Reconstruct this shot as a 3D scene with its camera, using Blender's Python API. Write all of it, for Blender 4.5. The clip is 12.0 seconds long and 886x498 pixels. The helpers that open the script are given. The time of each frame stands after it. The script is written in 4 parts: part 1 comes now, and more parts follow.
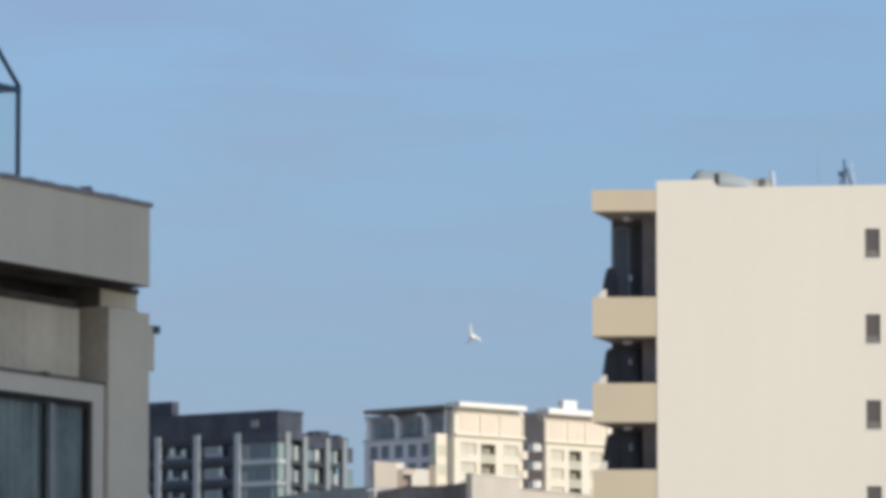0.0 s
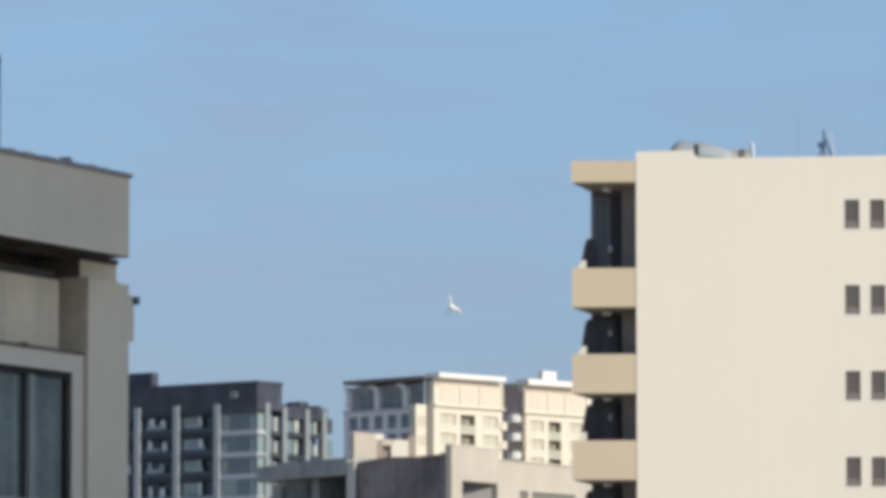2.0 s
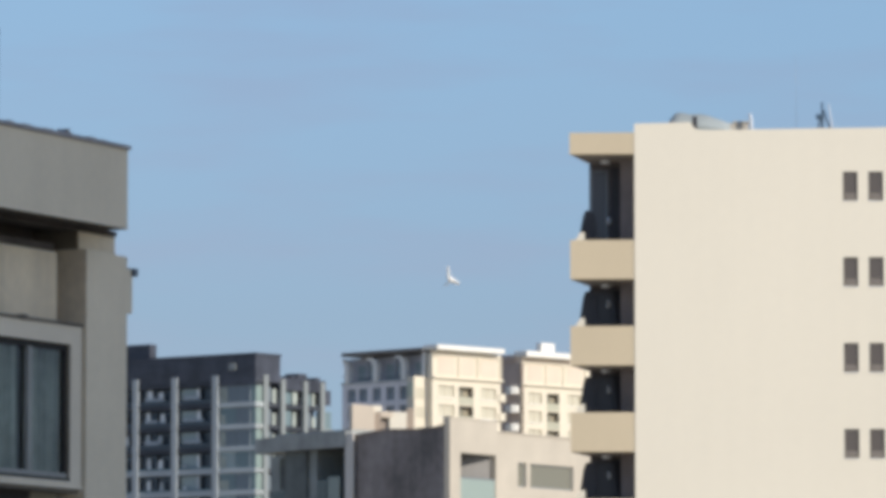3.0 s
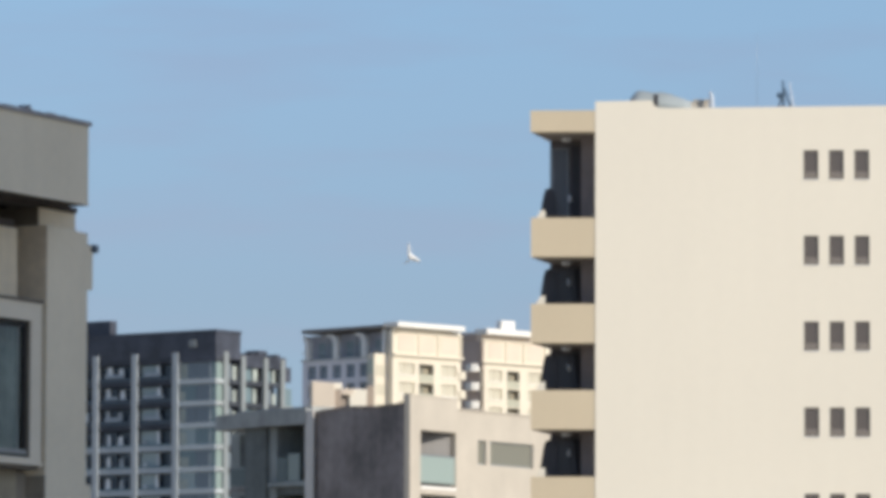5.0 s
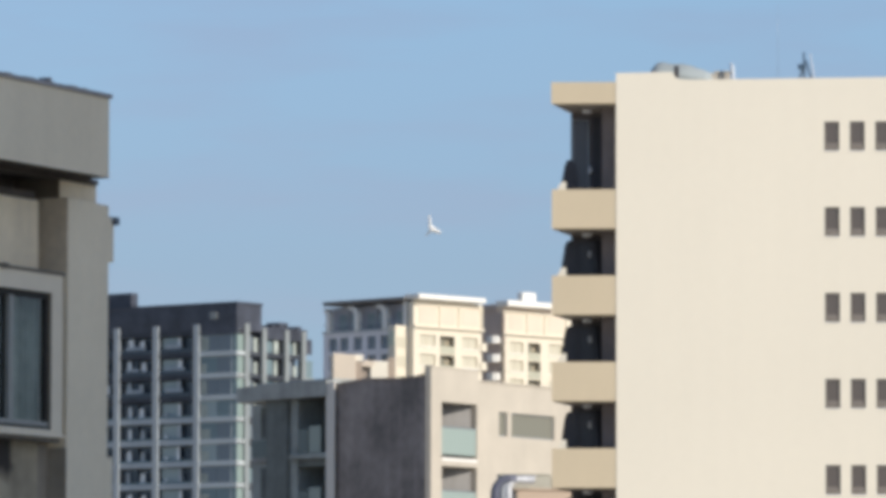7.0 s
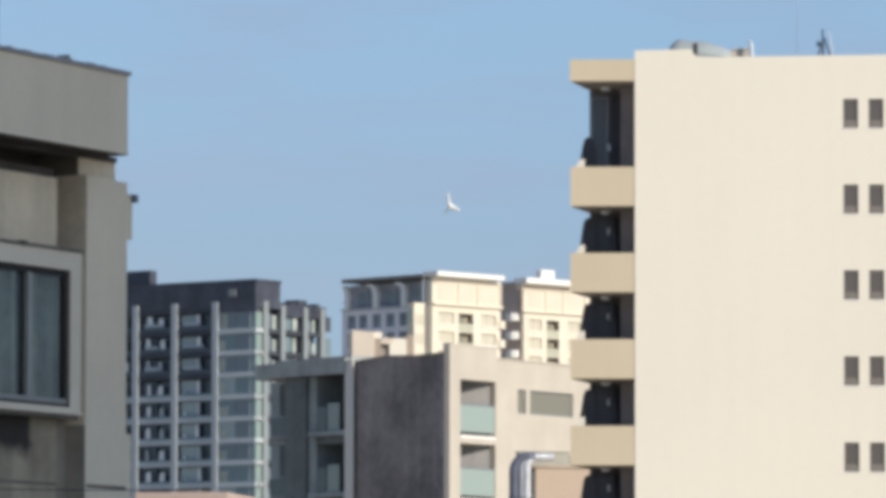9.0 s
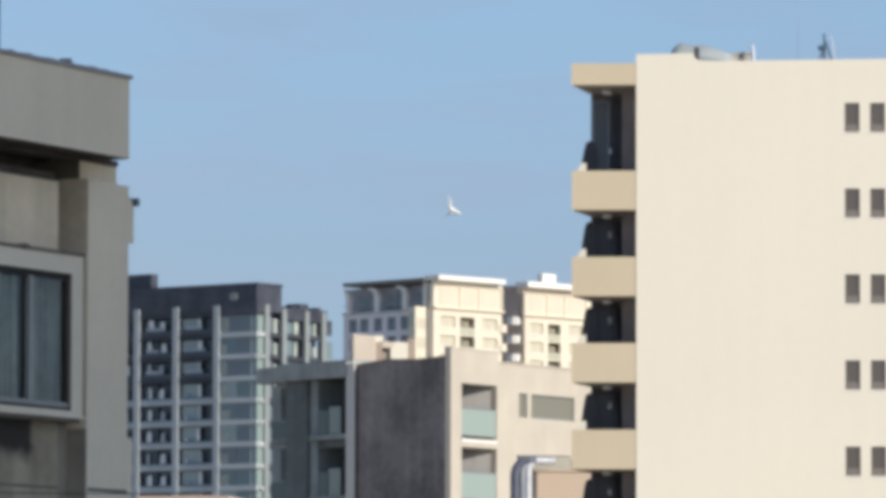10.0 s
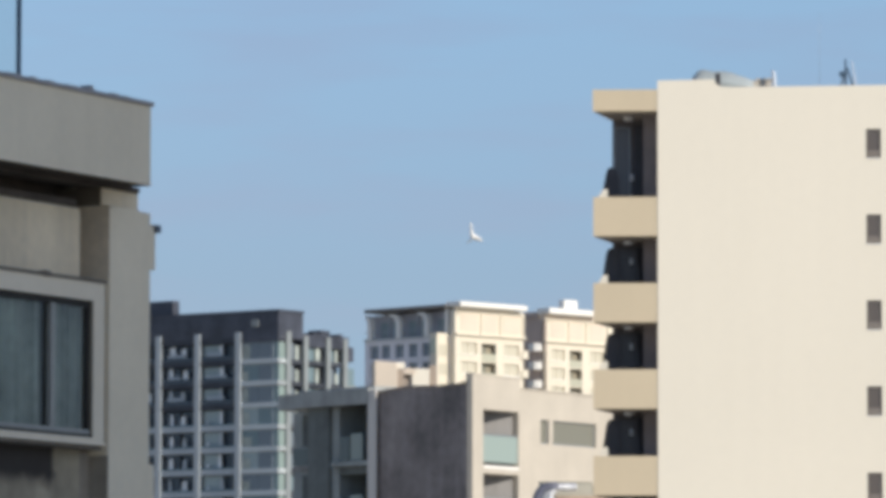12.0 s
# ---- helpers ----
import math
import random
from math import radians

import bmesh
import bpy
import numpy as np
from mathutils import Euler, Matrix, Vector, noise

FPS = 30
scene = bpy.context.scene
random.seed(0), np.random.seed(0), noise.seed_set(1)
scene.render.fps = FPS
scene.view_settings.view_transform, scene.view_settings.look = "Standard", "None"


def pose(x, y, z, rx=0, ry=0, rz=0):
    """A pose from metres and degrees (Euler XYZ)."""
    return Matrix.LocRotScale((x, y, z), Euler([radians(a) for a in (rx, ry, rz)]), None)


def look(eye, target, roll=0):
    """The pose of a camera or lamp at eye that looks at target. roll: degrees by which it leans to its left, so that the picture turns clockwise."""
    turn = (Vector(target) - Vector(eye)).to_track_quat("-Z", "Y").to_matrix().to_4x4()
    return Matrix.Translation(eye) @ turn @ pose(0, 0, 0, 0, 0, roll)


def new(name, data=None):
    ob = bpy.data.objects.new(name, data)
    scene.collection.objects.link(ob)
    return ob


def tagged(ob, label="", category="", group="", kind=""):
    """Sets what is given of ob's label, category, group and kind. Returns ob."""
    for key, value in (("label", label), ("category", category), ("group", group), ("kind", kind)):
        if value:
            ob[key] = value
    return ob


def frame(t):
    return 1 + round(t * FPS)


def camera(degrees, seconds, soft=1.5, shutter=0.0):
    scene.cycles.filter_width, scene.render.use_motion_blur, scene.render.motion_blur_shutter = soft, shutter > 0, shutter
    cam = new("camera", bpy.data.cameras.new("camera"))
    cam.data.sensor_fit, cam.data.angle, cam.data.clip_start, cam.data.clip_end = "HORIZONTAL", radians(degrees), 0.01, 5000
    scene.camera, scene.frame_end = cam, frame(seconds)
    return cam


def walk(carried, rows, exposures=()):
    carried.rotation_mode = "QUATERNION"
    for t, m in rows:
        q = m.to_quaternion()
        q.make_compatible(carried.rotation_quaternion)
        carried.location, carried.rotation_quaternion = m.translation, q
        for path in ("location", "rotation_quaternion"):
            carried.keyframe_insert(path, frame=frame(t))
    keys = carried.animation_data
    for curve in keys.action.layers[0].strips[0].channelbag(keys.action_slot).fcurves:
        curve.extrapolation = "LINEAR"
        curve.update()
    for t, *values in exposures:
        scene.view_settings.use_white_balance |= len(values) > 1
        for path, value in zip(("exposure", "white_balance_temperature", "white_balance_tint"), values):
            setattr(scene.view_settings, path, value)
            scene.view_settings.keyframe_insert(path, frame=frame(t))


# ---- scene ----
# A telephoto view up over roofs: the camera stands in one place and turns.
EYE = 1.60
cam = camera(9.00, 12.0, soft=4.8)
TURNS = [  # seconds, yaw, pitch, roll
    (0, 0.0000, 5.7666, 0.0000),
    (0.5, -0.0583, 5.6870, 0.0170),
    (1, -0.1062, 5.6782, 0.0894),
    (1.5, -0.1703, 5.6259, 0.0733),
    (2, -0.2086, 5.4702, -0.0084),
    (2.5, -0.1825, 5.2691, -0.0903),
    (3, -0.2259, 5.1845, 0.0001),
    (5, -0.6283, 4.9549, 0.1337),
    (5.5, -0.5255, 4.9047, 0.1939),
    (6, -0.4966, 4.8803, 0.2279),
    (6.5, -0.4428, 4.8249, 0.2226),
    (7, -0.4157, 4.6680, 0.0831),
    (9, -0.2255, 4.4375, 0.0979),
    (9.5, -0.2115, 4.4677, 0.1863),
    (10, -0.2114, 4.4759, 0.1379),
    (10.5, -0.1832, 4.5302, 0.1737),
    (11, -0.0811, 4.6543, 0.0935),
    (11.5, -0.0103, 4.7276, 0.0527),
    (12, 0.0080, 4.7449, 0.0803),
]
walk(cam, [(t, pose(0, 0, EYE, 90 + pitch, 0, yaw) @ pose(0, 0, 0, 0, 0, roll)) for t, yaw, pitch, roll in TURNS],
     exposures=[(0, 0.27, 6420, 10), (2.5, 0.32, 6500, 10), (5.5, 0.36, 6540, 10), (9.5, 0.42, 6540, 10), (12, 0.37, 6500, 10)])

# ---- light ----
SUN_AZ, SUN_EL = 129.0, 28.0     # azimuth clockwise from straight ahead, height
world = bpy.data.worlds.new("sky")
scene.world = world
world.use_nodes = True
wn, wl = world.node_tree.nodes, world.node_tree.links
sky = wn.new("ShaderNodeTexSky")
sky.sky_type, sky.sun_disc = "NISHITA", False
sky.sun_elevation, sky.sun_rotation = radians(SUN_EL), radians(SUN_AZ)
sky.air_density, sky.dust_density, sky.ozone_density = 0.8, 0.5, 3.0
wn["Background"].inputs["Strength"].default_value = 0.093
# low lavender haze, with faint long cloud veils in it
place, parts = wn.new("ShaderNodeTexCoord"), wn.new("ShaderNodeSeparateXYZ")
wl.new(place.outputs["Generated"], parts.inputs[0])
low_sky = wn.new("ShaderNodeMapRange")
low_sky.inputs["From Min"].default_value, low_sky.inputs["From Max"].default_value = 0.0, 0.38
low_sky.inputs["To Min"].default_value, low_sky.inputs["To Max"].default_value = 0.84, 0.0
wl.new(parts.outputs["Z"], low_sky.inputs["Value"])
stretch, veil = wn.new("ShaderNodeMapping"), wn.new("ShaderNodeTexNoise")
stretch.inputs["Scale"].default_value = (17, 17, 95)
veil.inputs["Scale"].default_value, veil.inputs["Detail"].default_value = 1.0, 5
wl.new(place.outputs["Generated"], stretch.inputs["Vector"])
wl.new(stretch.outputs["Vector"], veil.inputs["Vector"])
thick = wn.new("ShaderNodeMapRange")
thick.inputs["From Min"].default_value, thick.inputs["From Max"].default_value = 0.46, 0.68
thick.inputs["To Min"].default_value, thick.inputs["To Max"].default_value = 0.0, 0.6
wl.new(veil.outputs["Fac"], thick.inputs["Value"])
haze = wn.new("ShaderNodeMix")
haze.data_type = "RGBA"
# the haze is lavender near the roofs and clears to blue higher up, with thin violet-grey cloud veils
clear = wn.new("ShaderNodeMapRange")
clear.inputs["From Min"].default_value, clear.inputs["From Max"].default_value = 0.078, 0.136
wl.new(parts.outputs["Z"], clear.inputs["Value"])
air = wn.new("ShaderNodeMix")
air.data_type = "RGBA"
air.inputs["A"].default_value, air.inputs["B"].default_value = (2.30, 3.20, 4.50, 1), (2.50, 4.06, 5.80, 1)
wl.new(clear.outputs["Result"], air.inputs["Factor"])
veiled = wn.new("ShaderNodeMix")
veiled.data_type = "RGBA"
veiled.inputs["B"].default_value = (2.62, 2.98, 4.25, 1)
wl.new(thick.outputs["Result"], veiled.inputs["Factor"])
wl.new(air.outputs["Result"], veiled.inputs["A"])
wl.new(veiled.outputs["Result"], haze.inputs["B"])
wl.new(low_sky.outputs["Result"], haze.inputs["Factor"])
wl.new(sky.outputs["Color"], haze.inputs["A"])
wl.new(haze.outputs["Result"], wn["Background"].inputs["Color"])
sun = new("sun", bpy.data.lights.new("sun", "SUN"))
sun.data.energy, sun.data.angle, sun.data.color = 3.2, radians(0.5), (1.0, 0.93, 0.82)
az, el = radians(SUN_AZ), radians(SUN_EL)
sun.matrix_world = look((0, 0, 50), (-math.sin(az) * math.cos(el), -math.cos(az) * math.cos(el), 50 - math.sin(el)))


# ---- materials ----
def mat(name, colour, rough=0.8, metal=0.0, vary=0.12, big=0.25, fine=6.0, bump=0.15, streak=0.0, random_tone=0.0):
    """Procedural surface: large blotches, fine grain, optional rain streaks down walls, optional tone per object."""
    m = bpy.data.materials.new(name)
    m.use_nodes = True
    n, l = m.node_tree.nodes, m.node_tree.links
    b = n["Principled BSDF"]
    b.inputs["Metallic"].default_value = metal
    tc = n.new("ShaderNodeTexCoord")
    big_n, fine_n = n.new("ShaderNodeTexNoise"), n.new("ShaderNodeTexNoise")
    for node, size, detail in ((big_n, big, 4), (fine_n, fine, 6)):
        node.inputs["Scale"].default_value, node.inputs["Detail"].default_value = size, detail
        l.new(tc.outputs["Object"], node.inputs["Vector"])
    total = n.new("ShaderNodeMath")
    total.operation = "MULTIPLY_ADD"
    l.new(fine_n.outputs["Fac"], total.inputs[0])
    total.inputs[1].default_value = 0.4
    l.new(big_n.outputs["Fac"], total.inputs[2])
    last = total.outputs[0]
    if streak:
        st, mp = n.new("ShaderNodeTexNoise"), n.new("ShaderNodeMapping")
        mp.inputs["Scale"].default_value = (2.2, 2.2, 0.09)
        st.inputs["Scale"].default_value, st.inputs["Detail"].default_value = 1.0, 5
        l.new(tc.outputs["Object"], mp.inputs["Vector"])
        l.new(mp.outputs["Vector"], st.inputs["Vector"])
        add = n.new("ShaderNodeMath")
        add.operation = "MULTIPLY_ADD"
        l.new(st.outputs["Fac"], add.inputs[0])
        add.inputs[1].default_value = streak
        l.new(last, add.inputs[2])
        last = add.outputs[0]
    if random_tone:
        oi, add = n.new("ShaderNodeObjectInfo"), n.new("ShaderNodeMath")
        add.operation = "MULTIPLY_ADD"
        l.new(oi.outputs["Random"], add.inputs[0])
        add.inputs[1].default_value = random_tone
        l.new(last, add.inputs[2])
        last = add.outputs[0]
    ramp = n.new("ShaderNodeMapRange")
    middle = 0.7 + 0.5 * streak + 0.5 * random_tone
    ramp.inputs["From Min"].default_value, ramp.inputs["From Max"].default_value = middle - 0.35, middle + 0.35
    ramp.inputs["To Min"].default_value, ramp.inputs["To Max"].default_value = 1 - vary, 1 + vary
    l.new(last, ramp.inputs["Value"])
    mul = n.new("ShaderNodeVectorMath")
    mul.operation = "SCALE"
    mul.inputs[0].default_value = colour
    l.new(ramp.outputs["Result"], mul.inputs["Scale"])
    l.new(mul.outputs["Vector"], b.inputs["Base Color"])
    rr = n.new("ShaderNodeMapRange")
    rr.inputs["To Min"].default_value, rr.inputs["To Max"].default_value = max(rough - 0.08, 0.02), min(rough + 0.08, 1)
    l.new(fine_n.outputs["Fac"], rr.inputs["Value"])
    l.new(rr.outputs["Result"], b.inputs["Roughness"])
    if bump:
        bp = n.new("ShaderNodeBump")
        bp.inputs["Strength"].default_value, bp.inputs["Distance"].default_value = bump, 0.02
        l.new(fine_n.outputs["Fac"], bp.inputs["Height"])
        l.new(bp.outputs["Normal"], b.inputs["Normal"])
    return m


def glass(name, colour, rough=0.05, clear=0.0):
    m = bpy.data.materials.new(name)
    m.use_nodes = True
    b = m.node_tree.nodes["Principled BSDF"]
    b.inputs["Base Color"].default_value = (*colour, 1)
    b.inputs["Roughness"].default_value = rough
    b.inputs["Transmission Weight"].default_value = clear
    n, l = m.node_tree.nodes, m.node_tree.links
    wave, bp = n.new("ShaderNodeTexNoise"), n.new("ShaderNodeBump")
    wave.inputs["Scale"].default_value = 0.8
    bp.inputs["Strength"].default_value, bp.inputs["Distance"].default_value = 0.1, 0.05
    l.new(wave.outputs["Fac"], bp.inputs["Height"])
    l.new(bp.outputs["Normal"], b.inputs["Normal"])
    return m


CREAM = mat("cream_render", (0.80, 0.745, 0.63), vary=0.035, big=0.12, fine=3.0, streak=0.35)
TAN = mat("tan_render", (0.60, 0.507, 0.363), vary=0.06, streak=0.3)
GREY = mat("grey_paint", (0.83, 0.715, 0.53), vary=0.10, big=0.5, fine=9, streak=0.5)
OLIVE = mat("weathered_grey_render", (0.84, 0.70, 0.495), vary=0.2, big=0.7, fine=8, streak=0.9)
ZINC = mat("weathered_zinc", (0.34, 0.32, 0.315), rough=0.8, vary=0.3, big=1.5)
COPING = mat("weathered_coping", (0.17, 0.145, 0.12), rough=0.9, vary=0.3, big=1.5)
SURROUND = mat("pale_surround_paint", (0.84, 0.73, 0.56), vary=0.12, streak=0.5)
CONCRETE = mat("pale_concrete", (0.525, 0.475, 0.40), vary=0.11, big=0.45, streak=0.35)
CHARCOAL = mat("charcoal_render", (0.24, 0.208, 0.195), vary=0.8, big=0.25, fine=2.2, streak=0.3)
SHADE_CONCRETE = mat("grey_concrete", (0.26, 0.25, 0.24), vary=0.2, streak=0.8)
DARK = mat("dark_tile_cladding", (0.054, 0.060, 0.080), rough=0.5, vary=0.7, big=0.35, fine=1.5)
FIN = mat("warm_grey_fin_paint", (0.66, 0.62, 0.57), rough=0.7, vary=0.08, streak=0.3)
# frame grey darkened so the sunlit side reads dimmer
DIMMED_GREY = mat("dimmed_frame_grey", (0.25, 0.275, 0.28), rough=0.6, vary=0.08)
FRAME = mat("pale_grey_frame", (0.42, 0.46, 0.485), rough=0.6, vary=0.08)
BEIGE = mat("beige_tile", (0.73, 0.665, 0.54), vary=0.05)
ROSE = mat("rose_beige_panel", (0.70, 0.585, 0.48), vary=0.06)
TOWER_RECESS = mat("recess_shade_render", (0.34, 0.30, 0.22), vary=0.1)
TOWER_RAIL = mat("pale_sage_balcony_front", (0.45, 0.445, 0.35), vary=0.1)
SHELL = mat("white_paint", (0.82, 0.80, 0.75), vary=0.05)
ALU = mat("aluminium", (0.38, 0.41, 0.43), rough=0.4, metal=0.6, vary=0.1)
BRONZE = mat("dark_bronze_frame", (0.085, 0.072, 0.066), rough=0.5, vary=0.15, big=3)
BLIND = mat("grey_brown_blind", (0.21, 0.185, 0.165), vary=0.2, big=3)
ROD = mat("pale_blue_grey_rod", (0.55, 0.60, 0.66), rough=0.5, vary=0.05)
SASH = mat("dull_aluminium_sash", (0.36, 0.355, 0.32), rough=0.6, metal=0.1, vary=0.15, big=2)
DUCT = mat("galvanised_duct", (0.42, 0.44, 0.47), rough=0.5, metal=0.7, vary=0.15, big=2)
FOIL = mat("silver_foil_duct", (0.72, 0.73, 0.76), rough=0.45, metal=0.25, vary=0.2, big=3)
CASING = mat("greenish_grey_casing", (0.40, 0.39, 0.33), rough=0.6, vary=0.15, big=1.5)
DUCT_DARK = mat("dark_lagged_duct", (0.12, 0.13, 0.18), rough=0.5, vary=0.2, big=2)
STEEL = mat("dark_blue_steel", (0.055, 0.098, 0.150), rough=0.5, vary=0.2, big=2)
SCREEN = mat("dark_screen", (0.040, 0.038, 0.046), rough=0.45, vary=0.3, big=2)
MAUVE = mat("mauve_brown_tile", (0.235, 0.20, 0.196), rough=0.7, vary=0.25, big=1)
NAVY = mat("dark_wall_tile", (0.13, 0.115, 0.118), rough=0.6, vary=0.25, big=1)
SOFFIT = mat("soffit_shade_grey", (0.30, 0.265, 0.24), vary=0.15, big=0.8)
STONE = mat("grey_brown_column", (0.17, 0.155, 0.145), rough=0.8, vary=0.2, big=1)
SALMON = mat("salmon_roof_paint", (0.47, 0.365, 0.31), vary=0.12, big=0.4)
TARP = mat("grey_green_sheet", (0.36, 0.40, 0.40), rough=0.6, vary=0.15, big=1.0)
SAGE_CLOTH = mat("sage_grey_curtain", (0.36, 0.40, 0.37), rough=0.9, vary=0.4, big=1.0)
CURTAIN = mat("pale_curtain", (0.74, 0.77, 0.78), rough=0.9, vary=0.25, big=1.0, fine=12)
LAMP = mat("opal_lamp_glass", (0.75, 0.76, 0.78), rough=0.3, vary=0.03)
GROUND = mat("pale_bounce_ground", (0.45, 0.40, 0.31), rough=0.9, vary=0.3, big=0.05)
STAIR = mat("buff_render", (0.66, 0.565, 0.455), vary=0.08, big=0.5, streak=0.3)
STAIR_BROWN = mat("brown_buff_render", (0.36, 0.295, 0.24), vary=0.12, big=0.5)
ROSE_TAN = mat("rosy_tan_render", (0.55, 0.43, 0.33), vary=0.08)
# beige darkened to brown for the tower's shaded side
WARM_TILE = mat("shaded_side_tile", (0.46, 0.37, 0.32), vary=0.1)
WING = mat("dark_grey_concrete", (0.140, 0.155, 0.150), vary=0.5, big=0.6, fine=3, streak=0.6)
TRIM_SHADE = mat("dark_trim_and_shade", (0.038, 0.034, 0.030), vary=0.3, big=1.2)
STREAKED = mat("brown_streaked_render", (0.33, 0.28, 0.215), vary=0.35, big=1.0, streak=1.0)
SLOT = mat("slot_shade_brown", (0.10, 0.08, 0.066), rough=0.9, vary=0.5, big=1.5)
UMBER = mat("umber_shade_and_wear", (0.72, 0.60, 0.44), vary=0.3, big=1.0, fine=8, streak=0.9)
EAVES_SHADE = mat("eaves_shade_brown", (0.080, 0.065, 0.054), rough=0.95, vary=0.45, big=1.6, streak=0.8)
PIER = mat("grey_green_concrete", (0.31, 0.335, 0.325), vary=0.35, big=0.6, streak=0.6)
PALE_GREY = mat("pale_grey_concrete", (0.34, 0.35, 0.335), vary=0.4, big=0.5, streak=0.6)
SLAB_EDGE = mat("white_slab_edge", (0.52, 0.565, 0.58), rough=0.6, vary=0.08)
DECK = mat("dark_slab_paint", (0.040, 0.046, 0.060), rough=0.6, vary=0.3, big=0.5)
BROWN = mat("recess_shade_brown", (0.15, 0.125, 0.092), vary=0.3, big=1.2)
DRAPE = mat("dim_green_grey_drape", (0.275, 0.29, 0.235), rough=0.9, vary=0.6, big=1.2, fine=10, streak=1.5)
LEAD = mat("blue_grey_metal", (0.10, 0.13, 0.17), rough=0.5, vary=0.2, big=4)
PATCHED = mat("patched_brown_render", (0.40, 0.335, 0.235), vary=0.4, big=0.9, streak=1.2)


def dark_patch(m, x_edge, z_edge, patch_colour):
    """A ragged dark patch, past x_edge and above z_edge, over a rendered wall."""
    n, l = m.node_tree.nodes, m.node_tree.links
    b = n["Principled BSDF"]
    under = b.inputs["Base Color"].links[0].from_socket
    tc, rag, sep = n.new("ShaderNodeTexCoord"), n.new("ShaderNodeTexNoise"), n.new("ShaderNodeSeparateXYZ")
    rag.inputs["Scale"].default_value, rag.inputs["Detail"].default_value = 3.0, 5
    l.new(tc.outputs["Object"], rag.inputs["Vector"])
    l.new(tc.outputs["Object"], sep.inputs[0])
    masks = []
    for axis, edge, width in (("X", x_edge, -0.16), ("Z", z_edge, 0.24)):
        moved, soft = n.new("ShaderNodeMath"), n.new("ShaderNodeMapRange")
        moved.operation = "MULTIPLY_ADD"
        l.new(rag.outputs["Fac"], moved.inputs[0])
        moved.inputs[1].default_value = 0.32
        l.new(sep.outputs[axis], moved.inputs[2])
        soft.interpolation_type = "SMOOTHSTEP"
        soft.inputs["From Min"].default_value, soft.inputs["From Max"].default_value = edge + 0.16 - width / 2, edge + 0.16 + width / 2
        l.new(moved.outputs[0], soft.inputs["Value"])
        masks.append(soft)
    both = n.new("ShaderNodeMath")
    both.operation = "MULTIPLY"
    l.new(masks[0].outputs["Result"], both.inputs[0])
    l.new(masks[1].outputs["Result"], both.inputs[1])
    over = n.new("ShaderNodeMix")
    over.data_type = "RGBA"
    over.inputs["B"].default_value = (*patch_colour, 1)
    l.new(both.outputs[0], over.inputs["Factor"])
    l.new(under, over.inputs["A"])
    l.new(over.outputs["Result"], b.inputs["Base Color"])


dark_patch(PATCHED, -1.10, 4.29, (0.036, 0.027, 0.021))
# greyer than the beige: shade of the front and attic put into the tile
ATTIC = mat("shaded_attic_tile", (0.46, 0.46, 0.50), vary=0.12, big=0.3)
TILE = mat("shaded_front_tile", (0.76, 0.745, 0.77), vary=0.12, big=0.3)
PANE = glass("clear_window_glass", (0.88, 0.92, 0.91), 0.03, 1.0)
PANE.node_tree.nodes["Principled BSDF"].inputs["IOR"].default_value = 1.3
TINT = glass("dark_window_glass", (0.17, 0.205, 0.235), 0.08)
HAZE = glass("hazy_tower_glass", (0.32, 0.39, 0.40), 0.15)
SAGE = glass("sage_balcony_glass", (0.27, 0.31, 0.28), 0.3)
MOSS = glass("dark_green_balcony_glass", (0.10, 0.125, 0.12), 0.25)
NIGHT = glass("dark_navy_tower_glass", (0.055, 0.072, 0.092), 0.12)
MIST = glass("misty_green_bay_glass", (0.26, 0.33, 0.31), 0.25)
TEAL = glass("grey_blue_tower_glass", (0.17, 0.235, 0.255), 0.12)
SMOKE = glass("small_dark_window", (0.125, 0.108, 0.098), 0.25)
FROST = glass("frosted_window_glass", (0.21, 0.205, 0.165), 0.45)
MINT = glass("pale_green_balcony_glass", (0.31, 0.38, 0.35), 0.35)
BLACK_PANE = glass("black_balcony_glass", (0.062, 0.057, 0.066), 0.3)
GREY_PANE = glass("grey_balcony_glass", (0.115, 0.11, 0.12), 0.15)
PALE_GREEN = glass("pale_green_tower_glass", (0.52, 0.55, 0.44), 0.3)
PALE_PANE = glass("pale_tower_glass", (0.58, 0.54, 0.43), 0.3)


# ---- mesh helpers ----
def box(bm, x0, x1, y0, y1, z0, z1):
    made = bmesh.ops.create_cube(bm, size=1.0)["verts"]
    for v in made:
        v.co = Vector(((x0 + x1) / 2 + v.co.x * (x1 - x0), (y0 + y1) / 2 + v.co.y * (y1 - y0), (z0 + z1) / 2 + v.co.z * (z1 - z0)))
    return made


def part(name, bm, material, parent=None, label="", at=None):
    bmesh.ops.recalc_face_normals(bm, faces=bm.faces)
    me = bpy.data.meshes.new(name)
    bm.to_mesh(me)
    bm.free()
    me.materials.append(material)
    ob = new(name, me)
    ob.parent = parent
    if at is not None:
        ob.matrix_basis = at
    if label:
        ob["label"] = label
    return ob


def block(name, parent, material, x0, x1, y0, y1, z0, z1, bevel=0.0, label="", at=None):
    bm = bmesh.new()
    box(bm, x0, x1, y0, y1, z0, z1)
    if bevel:
        bmesh.ops.bevel(bm, geom=bm.edges[:], offset=bevel, segments=2, affect="EDGES", profile=0.5)
    return part(name, bm, material, parent, label, at)


